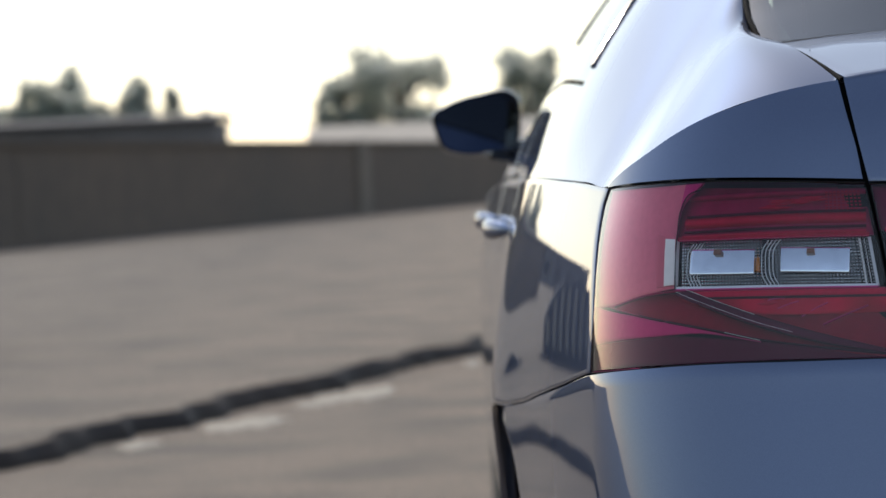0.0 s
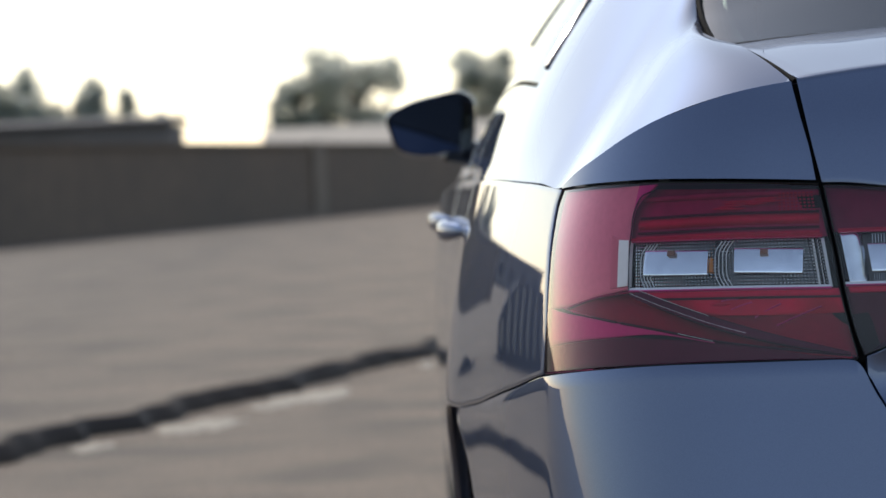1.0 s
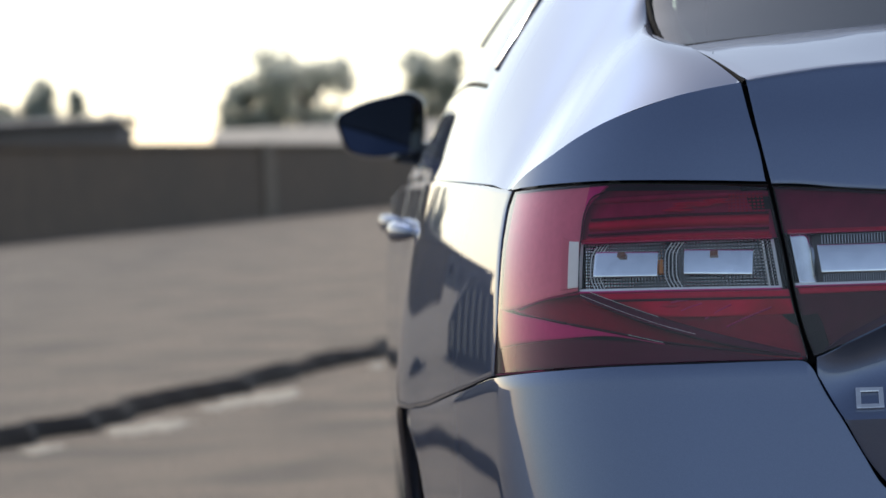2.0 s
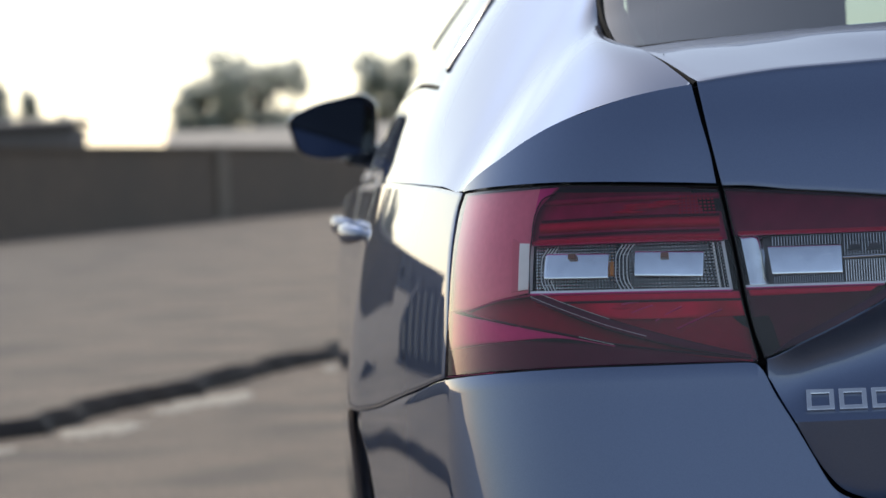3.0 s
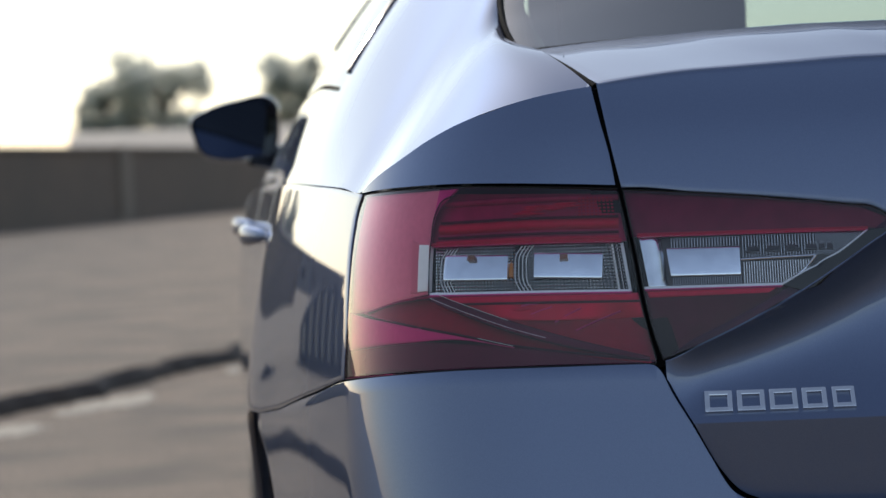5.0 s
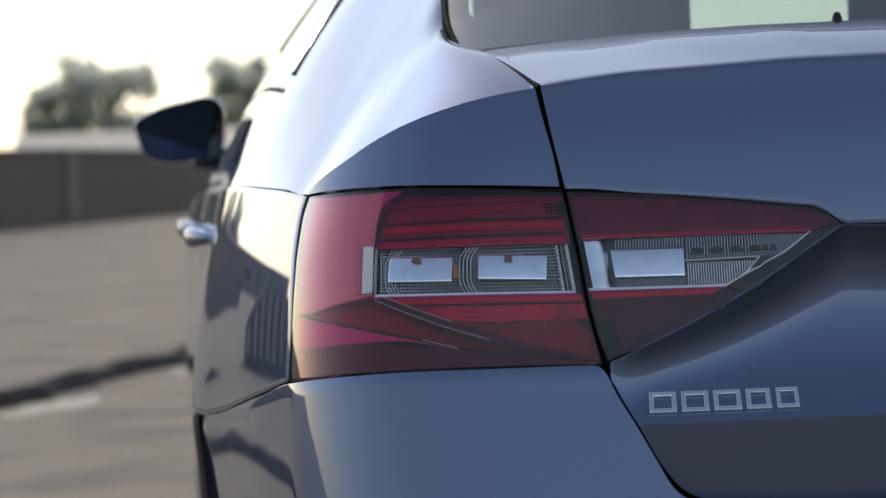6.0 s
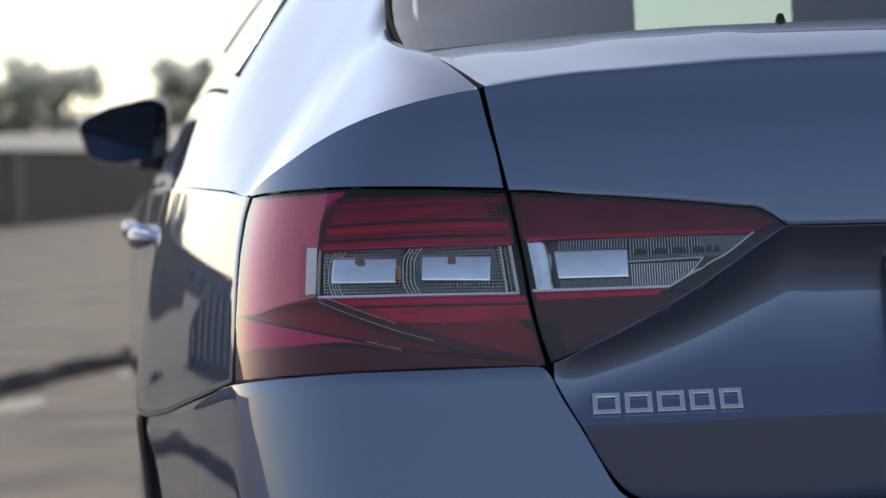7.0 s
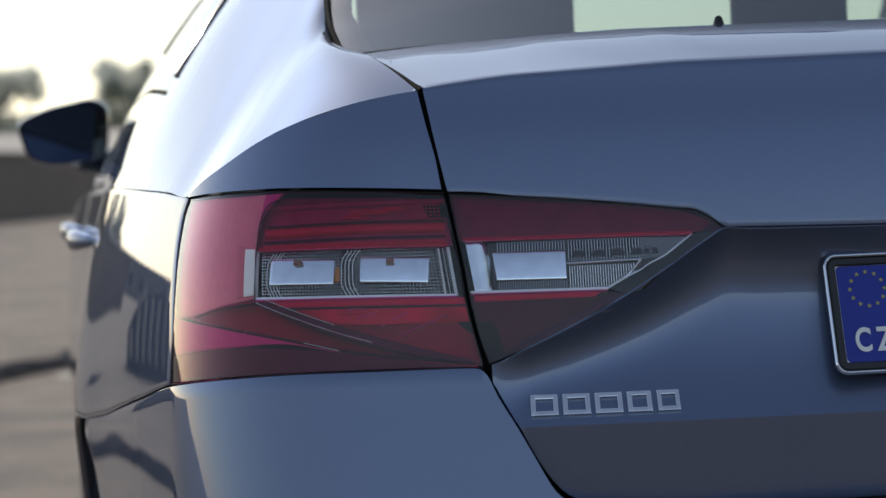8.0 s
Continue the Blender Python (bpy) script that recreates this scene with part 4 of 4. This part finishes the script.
# wedge below
twin("light_guide", lambda: slab(patch([(1.318, .8845), (1.246, .884), (1.1445, .8815)], [(1.318, .8905), (1.246, .890), (1.146, .8875)], [(1.318, .8845), (1.318, .8905)], [(1.1445, .8815), (1.146, .8875)], .006, 40, 5)), RED_INSIDE, outer)
# dark tube drawn as the shadow under the light guide
twin("shadow_line", lambda: tube(line([(1.300, .8835), (1.246, .8828), (1.1445, .8803)], .0065), .0012, 6), HOUSING, outer)
twin("facet", lambda: slab(on_skin(coons([(1.316, .8835), (1.246, .860), (1.201, .844), (1.1335, .8265)], [(1.316, .8840), (1.246, .884), (1.201, .883), (1.1445, .8815)], [(1.316, .8835), (1.316, .8840)], [(1.1335, .8265), (1.1445, .8815)], 40, 12), .008 + .005 * np.linspace(0, 1, 12)[:, None] + .002 * np.sin(np.linspace(0, 14, 40))[None, :])), DEEP_RED, outer)
# brighter second facet: glare on the red plastic put into its colour
twin("facet", lambda: slab(on_skin(coons([(1.300, .8775), (1.246, .868), (1.201, .866), (1.1415, .866)], [(1.300, .8835), (1.246, .8830), (1.201, .882), (1.1445, .8805)], [(1.300, .8775), (1.300, .8835)], [(1.1415, .866), (1.1445, .8805)], 40, 8), .0068 + .0015 * np.sin(np.linspace(0, 9, 40))[None, :] * np.linspace(1, 0, 8)[:, None])), BRIGHT_RED, outer)
twin("rib", lambda: slab(patch([(1.321, .8870), (1.283, .8705), (1.246, .8555), (1.201, .841), (1.138, .8268)], [(1.312, .8915), (1.283, .880), (1.246, .8655), (1.201, .849), (1.138, .8295)], [(1.321, .8870), (1.312, .8915)], [(1.138, .8268), (1.138, .8295)], .0045, 40, 5)), GLOSS_BLACK, outer)
# pale tubes drawn as the white reflections along the rib's edges
for poly in ([(1.310, .8915), (1.283, .8805), (1.250, .867)], [(1.319, .8890), (1.283, .874), (1.246, .859), (1.22, .850)], [(1.275, .8515), (1.246, .8435)]):
    twin("rib_glint", lambda p=poly: tube(line(p, .0018), .00022, 5), FROSTED, outer)
twin("wedge", lambda: slab(on_skin(coons([(1.402, .8735), (1.348, .8655), (1.293, .8555), (1.246, .8445), (1.202, .8365), (1.137, .8265)], [(1.400, .8750), (1.349, .8865), (1.319, .889), (1.246, .859), (1.201, .8435), (1.137, .8272)], [(1.402, .8735), (1.400, .8750)], [(1.137, .8265), (1.137, .8272)], 50, 10), .005 + np.linspace(0, .011, 10)[:, None] * np.clip(np.linspace(-.5, 5, 50), .1, 1)[None, :])), DEEP_RED, outer)
twin("wedge_rib", lambda: tube(line([(1.403, .8738), (1.349, .8868), (1.320, .8905)], .005), .0012, 6), DARK_RED, outer)
twin("wedge_rib", lambda: tube(line([(1.403, .8735), (1.348, .8650), (1.293, .8550), (1.246, .8440), (1.202, .836), (1.138, .8265)], .0036), .0013, 6), HOUSING, outer)
# short pale tubes drawn as highlights on the facets
for a, b in (((1.213, .864), (1.192, .876)), ((1.196, .856), (1.160, .872)), ((1.232, .872), (1.215, .878)), ((1.240, .880), (1.226, .8815))):
    twin("facet_glint", lambda a=a, b=b: tube(line([a, ((a[0] + b[0]) / 2, (a[1] + b[1]) / 2 + .0005), b], .0065, 8), .0008, 5), FROSTED, outer)
# another painted red glint, on the facet
twin("facet_glow", lambda: spindle(1.240, .8775, .016, .003, .0085), RED_INSIDE, outer)
twin("lower_reflector", lambda: slab(patch([(1.4425, .836), (1.347, .848), (1.290, .851), (1.246, .8425)], [(1.440, .872), (1.348, .8640), (1.293, .854), (1.246, .843)], [(1.4425, .836), (1.440, .872)], [(1.246, .8425), (1.246, .843)], .004, 40, 10)), FROSTED, outer)
# plate that paints the shade along the lamp's foot
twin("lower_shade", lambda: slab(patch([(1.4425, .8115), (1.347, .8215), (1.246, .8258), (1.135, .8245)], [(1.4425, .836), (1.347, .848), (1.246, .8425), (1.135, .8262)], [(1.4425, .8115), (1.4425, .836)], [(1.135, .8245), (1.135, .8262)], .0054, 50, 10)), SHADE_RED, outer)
twin("side_reflector", lambda: slab(patch([(1.440, .873), (1.400, .8755), (1.349, .888), (1.323, .8935)], [(1.439, .9845), (1.300, .9895)], [(1.440, .873), (1.444, .93), (1.439, .9845)], [(1.323, .8935), (1.3235, .940), (1.320, .968), (1.300, .9895)], .0045, 30, 30)), FROSTED, outer)
twin("side_bar", lambda: drum([(1.3315, .8950), (1.3220, .8962), (1.3225, .9378), (1.3325, .9384)], .0016, .0003), MILKY, outer, "pale milky side bar")
twin("side_bar_edge", lambda: drum([(1.3405, .8940), (1.3310, .8950), (1.3320, .9384), (1.3425, .9430)], .0030, .0003), MILKY, outer)
twin("divider", lambda: tube(line([(1.321, .891), (1.322, .918), (1.321, .944), (1.319, .965), (1.312, .979), (1.300, .9835)], .0030), .0007, 6), HOUSING, outer)

# the lamp on the boot lid
IN_GAP = [(1.127, .8265), (1.1335, .849), (1.1397, .880), (1.1447, .916), (1.1507, .952), (1.156, .982)]
top2 = [(1.156, .982), (1.106, .9775), (1.059, .9725), (1.013, .9665), (.919, .9595), (.885, .9575), (.857, .9505), (.829, .940)]
diag2 = shift(INNER_DIAGONAL[::-1], 0, .001)
diag2[0] = (1.127, .8265)
diag2[-1] = (.829, .940)
sill2 = [(1.1415, .8905), (1.03, .889)]
head2 = [(1.148, .9385), (1.013, .937), (.893, .936)]
slope2 = [(1.03, .889), (1.003, .904), (.949, .918), (.893, .936)]
gap_a, gap_b, gap_c = [(1.127, .8265), (1.1335, .849), (1.1397, .880), (1.1415, .8905)], [(1.1415, .8905), (1.1447, .916), (1.148, .9385)], [(1.148, .9385), (1.1507, .952), (1.156, .982)]
d = sorted(INNER_DIAGONAL)
d_mid = (1.012, float(curve_at(d, np.array(1.012))) + .001)
twin("lens", lambda: film(patch([(1.148, .9385), (1.013, .937), (.893, .936), (.829, .9385)], top2, gap_c, [(.829, .9385), (.829, .940)], .002, 60, 12)), LENS_RED, inner, "red lens")
twin("lens", lambda: film(patch([q for q in diag2 if q[0] > 1.03] + [d_mid], [(1.1415, .8905), (1.03, .889)], gap_a, [d_mid, (1.03, .889)], .002, 50, 14)), LENS_RED, inner, "red lens")
twin("clear_lens", lambda: film(patch(sill2, head2, gap_b, slope2, .002, 50, 14)), LENS_CLEAR, inner, "clear lens")
twin("dark_border", lambda: slab(patch([d_mid, (.951, .906), (.867, .930), (.831, .9385)], [(1.028, .889), (1.003, .9035), (.949, .9175), (.893, .9355)], [d_mid, (1.028, .889)], [(.831, .9385), (.893, .9355)], .0015, 40, 6)), BORDER, inner, "gloss black border")
loop2 = spread(diag2, 60).tolist() + spread(top2[::-1], 50).tolist()[1:] + spread(IN_GAP[::-1], 30).tolist()[1:-1]
twin("housing_wall", lambda: walls(loop2, .001, .052), HOUSING, inner)
twin("housing", lambda: slab(patch(diag2, top2, IN_GAP, [(.829, .9395), (.829, .940)], .05, 40, 16)), HOUSING, inner)
twin("seal", lambda: tube([tuple(q) for q in on_skin(np.array(loop2 + loop2[:1]), .0025)], .0008, 6), BLACK, inner, "black rubber seal")
twin("reflector", lambda: drum([(1.118, .902), (1.062, .901), (1.062, .926), (1.121, .927)], .005, .0045), DRUM, inner, "bright silver reflector")
twin("cell_wall", lambda: slab(on_skin(quad_uz((1.136, .8915), (1.117, .8915), (1.121, .9375), (1.143, .938), 16, 16), .008 + .010 * np.linspace(0, 1, 16)[None, :] ** 2 + .0012 * np.sin(np.linspace(0, 9, 16))[None, :] * np.linspace(.3, 1, 16)[:, None])), CELL, inner)
slope_z = by_u(slope2)


def upright_ribs(u_from, u_to, low, high, pitch, push, r):
    """Fine separate upright ribs between two heights, cut off at the window's slanting edge."""
    us = np.arange(min(u_from, u_to), max(u_from, u_to), pitch)
    z0 = np.where(us < 1.03, np.maximum(low, slope_z(us) + .001), low)
    us, z0 = us[high - z0 > .001], z0[high - z0 > .001]
    rows = []
    for w, q in ((pitch * .3, push), (pitch * .1, push - r), (-pitch * .1, push - r), (-pitch * .3, push)):
        rows.append(on_skin(np.stack([np.stack([us + w, z0], -1), np.stack([us + w, np.full(len(us), high)], -1)], 1), q))
    bm = bmesh.new()
    for k in range(len(us)):
        made = [[bm.verts.new(v) for v in row[k]] for row in rows]
        for m, n in zip(made, made[1:]):
            bm.faces.new((m[0], n[0], n[1], m[1]))
    return bm


twin("back_reflector", lambda: slab(on_skin(columns(np.linspace(1.14, .90, 40), lambda u: np.where(u < 1.03, slope_z(u), .8905), lambda u: .9365 + 0 * u, np.linspace(0, 1, 8)), .015)), HOUSING, inner)
twin("prism_field", lambda: upright_ribs(1.118, 1.062, .9275, .9365, .0024, .012, .0010), RIBBED, inner, "silver vertical ribs")
twin("prism_field", lambda: upright_ribs(1.0605, .905, .9165, .9365, .0024, .012, .0010), RIBBED, inner, "silver vertical ribs")
twin("prism_field", lambda: upright_ribs(1.0605, 1.006, .8915, .9125, .0021, .011, .0010), RIBBED_BRIGHT, inner, "silver vertical ribs")
twin("prism_field", lambda: upright_ribs(1.118, 1.0615, .8915, .9005, .0019, .012, .0010), RIBBED, inner, "dark fine prisms under the reflector")
twin("light_guide", lambda: tube(line([(1.061, .9145), (1.035, .915), (1.000, .9155)], .0075), .0011, 8), SATIN, inner)
twin("light_guide", lambda: tube(line([(1.027, .8905), (1.010, .9035), (1.000, .9155)], .0075), .0011, 8), SATIN, inner)
for k in range(6):
    twin("tooth", lambda k=k: drum([(1.056 - .016 * k, .9215), (1.045 - .016 * k, .9215), (1.047 - .016 * k, .9285), (1.053 - .016 * k, .9290)], .0095, .003), HOUSING, inner)
twin("chrome_strip", lambda: slab(on_skin(quad_uz((1.1395, .8903), (1.03, .8888), (1.028, .8911), (1.140, .8926), 40, 4), np.linspace(.003, .0040, 4)[:, None] + np.zeros((4, 40)))), TRIM_WHITE, inner, "thin silver strip")
twin("chrome_strip", lambda: tube(line(slope2, .005), .0016, 6), TRIM_WHITE, inner, "thin silver strip")
twin("light_guide", lambda: tube(line([(1.145, .940), (1.013, .9385), (.893, .9375)], .007), .0022, 6), RED_INSIDE, inner)
twin("upper_reflector", lambda: ribbed(coons([(1.1495, .940), (.85, .9390)], [(1.1555, .9815), (1.059, .9715), (.90, .9575), (.85, .9475)], [(1.1495, .940), (1.1555, .9815)], [(.85, .9390), (.85, .9475)], 40, 25), .012, .0, False), MAROON, inner)
# lower reflector in the shaded red, its darkness painted in
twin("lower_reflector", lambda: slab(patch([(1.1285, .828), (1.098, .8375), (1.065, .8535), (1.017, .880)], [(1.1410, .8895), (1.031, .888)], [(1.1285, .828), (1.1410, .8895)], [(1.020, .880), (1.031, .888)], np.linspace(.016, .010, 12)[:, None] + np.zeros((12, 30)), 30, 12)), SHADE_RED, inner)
twin("light_guide", lambda: slab(patch([(1.1365, .8835), (1.040, .8835)], [(1.138, .8893), (1.033, .8882)], [(1.1365, .8835), (1.138, .8893)], [(1.040, .8835), (1.033, .8882)], .007, 30, 4)), RED_INSIDE, inner)

# ---- door mirrors ----
def door_mirror(sign):
    ob = thing("door_mirror", "", "")
    ob.parent = car
    outline = [(-.852, 1.048), (-.90, 1.043), (-.965, 1.043), (-.997, 1.056), (-1.010, 1.088), (-1.015, 1.122), (-.985, 1.140), (-.92, 1.158), (-.865, 1.162), (-.848, 1.150), (-.845, 1.10)]
    k = spread(outline + outline[:1], 48)[:-1]
    mid = np.array([-.925, 1.10])

    def ring(scale, y):
        return [(sign * (mid[0] + (q[0] - mid[0]) * scale), y, mid[1] + (q[1] - mid[1]) * scale) for q in k]

    def aimed(scale):
        return [(x, 3.048 + (x - sign * mid[0]) * sign * .30 - (z - mid[1]) * .04, z) for x, _, z in ring(scale, 0)]
    rows = [ring(.90, 3.085), ring(.88, 3.06), ring(.93, 3.035), ring(.975, 3.031), ring(1.0, 3.040), ring(1.0, 3.07), ring(.95, 3.12), ring(.80, 3.16), ring(.5, 3.18), ring(.05, 3.185)]
    part("housing", grid(rows, closed=True), GLOSS_BLACK, ob)
    part("mirror_glass", grid([aimed(.93), aimed(.5), aimed(.001)], closed=True), MIRROR, ob, "dark-tinted mirror glass")
    part("arm", tube([(sign * -.90, 3.11, 1.055), (sign * -.85, 3.12, 1.045), (sign * -.80, 3.14, 1.035), (sign * -.77, 3.15, 1.03)], .024, 10), GLOSS_BLACK, ob)


MIRROR = plain("mirror_glass", (.18, .21, .27), .02, metal=1, grain=.05, scale=20)
door_mirror(1)
door_mirror(-1)

# ---- number plate in its holder on the boot lid ----
plate = thing("number_plate", "", "")
plate.parent = car
foot_y, head_y = .018, .052
tilt = math.atan2(head_y - foot_y, .098)
plate.matrix_world = pose(0, .0185, .8550, 90 - math.degrees(tilt), 0, 0)


def rounded(w, h, r, n=6):
    out = []
    for cx, cy, a in ((w / 2 - r, h / 2 - r, 0), (-w / 2 + r, h / 2 - r, 90), (-w / 2 + r, -h / 2 + r, 180), (w / 2 - r, -h / 2 + r, 270)):
        out += [(cx + math.cos(radians(a + 90 * i / n)) * r, cy + math.sin(radians(a + 90 * i / n)) * r) for i in range(n + 1)]
    return out


def framed(w, h, r, band, low, high):
    """A ring of rounded-rectangle shape, band wide."""
    a, b = rounded(w, h, r), rounded(w - 2 * band, h - 2 * band, max(.002, r - band))
    bev = min(.0012, band / 3)
    a2, b2 = rounded(w - 2 * bev, h - 2 * bev, r - bev), rounded(w - 2 * band + 2 * bev, h - 2 * band + 2 * bev, max(.003, r - band + bev))
    rows = [[(x, y, low) for x, y in a], [(x, y, high - bev) for x, y in a], [(x, y, high) for x, y in a2], [(x, y, high) for x, y in b2], [(x, y, high - bev) for x, y in b], [(x, y, low) for x, y in b]]
    return grid(rows, closed=True)


def sheet(w, h, r, z, x=0.0, y=0.0, thick=.001):
    bm = bmesh.new()
    top = [bm.verts.new((px + x, py + y, z)) for px, py in rounded(w, h, r)]
    low = [bm.verts.new((px + x, py + y, z - thick)) for px, py in rounded(w, h, r)]
    bm.faces.new(top)
    for i in range(len(top)):
        j = (i + 1) % len(top)
        bm.faces.new((top[j], top[i], low[i], low[j]))
    return bm


PW, PH = .544, .095
part("rim", framed(PW + .020, PH + .019, .012, .0030, .001, .0055), CHROME, plate, "thin silver outer rim")
part("holder", framed(PW + .013, PH + .012, .009, .0075, -.006, .0045), BLACK, plate, "black plastic holder")
part("plate_edge", framed(PW, PH, .006, .0015, -.002, .0028), PLATE_WHITE, plate)
part("plate_sheet", sheet(PW - .002, PH - .002, .005, .0016), PLATE_WHITE, plate, "white reflective plate")
part("blue_band", sheet(.0535, PH - .0035, .004, .0021, -PW / 2 + .0285), PLATE_BLUE, plate, "blue band with a ring of yellow stars")
cx, cy = -PW / 2 + .029, .0232
for i in range(12):
    bm = bmesh.new()
    bmesh.ops.create_circle(bm, cap_ends=True, segments=10, radius=.0024)
    for j, v in enumerate(bm.verts):
        rr = .0025 if j % 2 == 0 else .0011
        v.co = (math.sin(j * math.pi / 5) * rr, math.cos(j * math.pi / 5) * rr, 0)
    bm.transform(Matrix.Translation((cx + math.sin(i * math.pi / 6) * .0163, cy + math.cos(i * math.pi / 6) * .0163, .0029)))
    part("star", bm, STAR_YELLOW, plate)


def lettering(text, size, at, parent, mat, name="letters", bold=.0):
    c = bpy.data.curves.new(name, "FONT")
    c.body, c.size, c.align_x, c.align_y, c.extrude, c.offset = text, size, "CENTER", "CENTER", .0003, bold
    tmp = new(name, c)
    mesh = bpy.data.meshes.new_from_object(tmp.evaluated_get(bpy.context.evaluated_depsgraph_get()))
    bpy.data.objects.remove(tmp)
    mesh.transform(Matrix.Diagonal((.72, 1, 1, 1)))
    mesh.materials.append(mat)
    ob = new(name, mesh)
    ob.parent = parent
    ob.location = at
    return ob


for text, x in (("C", cx - .0098), ("Z", cx + .0102)):
    lettering(text, .031, (x, -.0262, .0030), plate, PLATE_WHITE, "letter", .0008)

# ---- maker's badge: five plain chrome frames on the boot lid ----
badge = thing("badge", "", "")
badge.parent = car


def badge_piece(u0, u1, z0, z1):
    uz = quad_uz((u0, z0), (u1, z0), (u1, z1), (u0, z1), 8, 5)
    lift = pocket(uz[..., 0], uz[..., 1], high_edge(uz[..., 0])) - .0042
    return panel(on_skin(uz, lift), (-1, -3, 1), depth=.0045, r=.0009)


T = .0028
for n, (u0, u1) in enumerate(((1.095, 1.0745), (1.0695, 1.049), (1.044, 1.0235), (1.0185, 1.0005), (.987, .945))):
    z0, z1 = .779, .797
    bm = bmesh.new()
    w = .0027 if u0 > 1 else .0056
    boxes = [(u0, u0 - w, z0, z1), (u1 + w, u1, z0, z1), (u0 - w, u1 + w, z1 - T, z1), (u0 - w, u1 + w, z0, z0 + T)]
    for b in boxes:
        piece = badge_piece(*b)
        mesh = bpy.data.meshes.new("piece")
        piece.to_mesh(mesh)
        piece.free()
        bm.from_mesh(mesh)
        bpy.data.meshes.remove(mesh)
    part("badge_bar", bm, CHROME, badge, "plain chrome frame")

# ---- small black washer nozzle before the rear window, and the cabin seen through the glass ----
bm = bmesh.new()
bmesh.ops.create_cone(bm, cap_ends=True, segments=16, radius1=.007, radius2=.003, depth=.012)
bmesh.ops.bevel(bm, geom=bm.edges[:], offset=.001, segments=2, affect="EDGES")
bm.transform(Matrix.Translation((-.304, .31, 1.1405)))
part("nozzle", bm, BLACK, car, "small black nozzle")


def cushion(low, high, r=.05):
    bm = bmesh.new()
    box(bm, low, high)
    bmesh.ops.bevel(bm, geom=bm.edges[:], offset=r, segments=4, affect="EDGES")
    return bm


bm = bmesh.new()
box(bm, (-.64, .50, 1.045), (.64, 1.05, 1.065))
part("parcel_shelf", bm, CABIN, car)
part("rear_seat", cushion((-.66, 1.08, .45), (.66, 1.32, 1.165)), CABIN, car)
for x in (-.42, 0, .42):
    part("headrest", cushion((x - (.15 if x else .075), 1.14, 1.09), (x + (.13 if x else .075), 1.24, 1.30), .035), CABIN, car)
for x in (-.37, .37):
    part("front_seat", cushion((x - .25, 2.15, .40), (x + .25, 2.38, 1.10), .06), CABIN, car)
    part("headrest", cushion((x - .13, 2.18, 1.12), (x + .13, 2.28, 1.20), .03), CABIN, car)
part("dashboard", cushion((-.70, 3.0, .70), (.70, 3.45, .98), .06), CABIN, car)
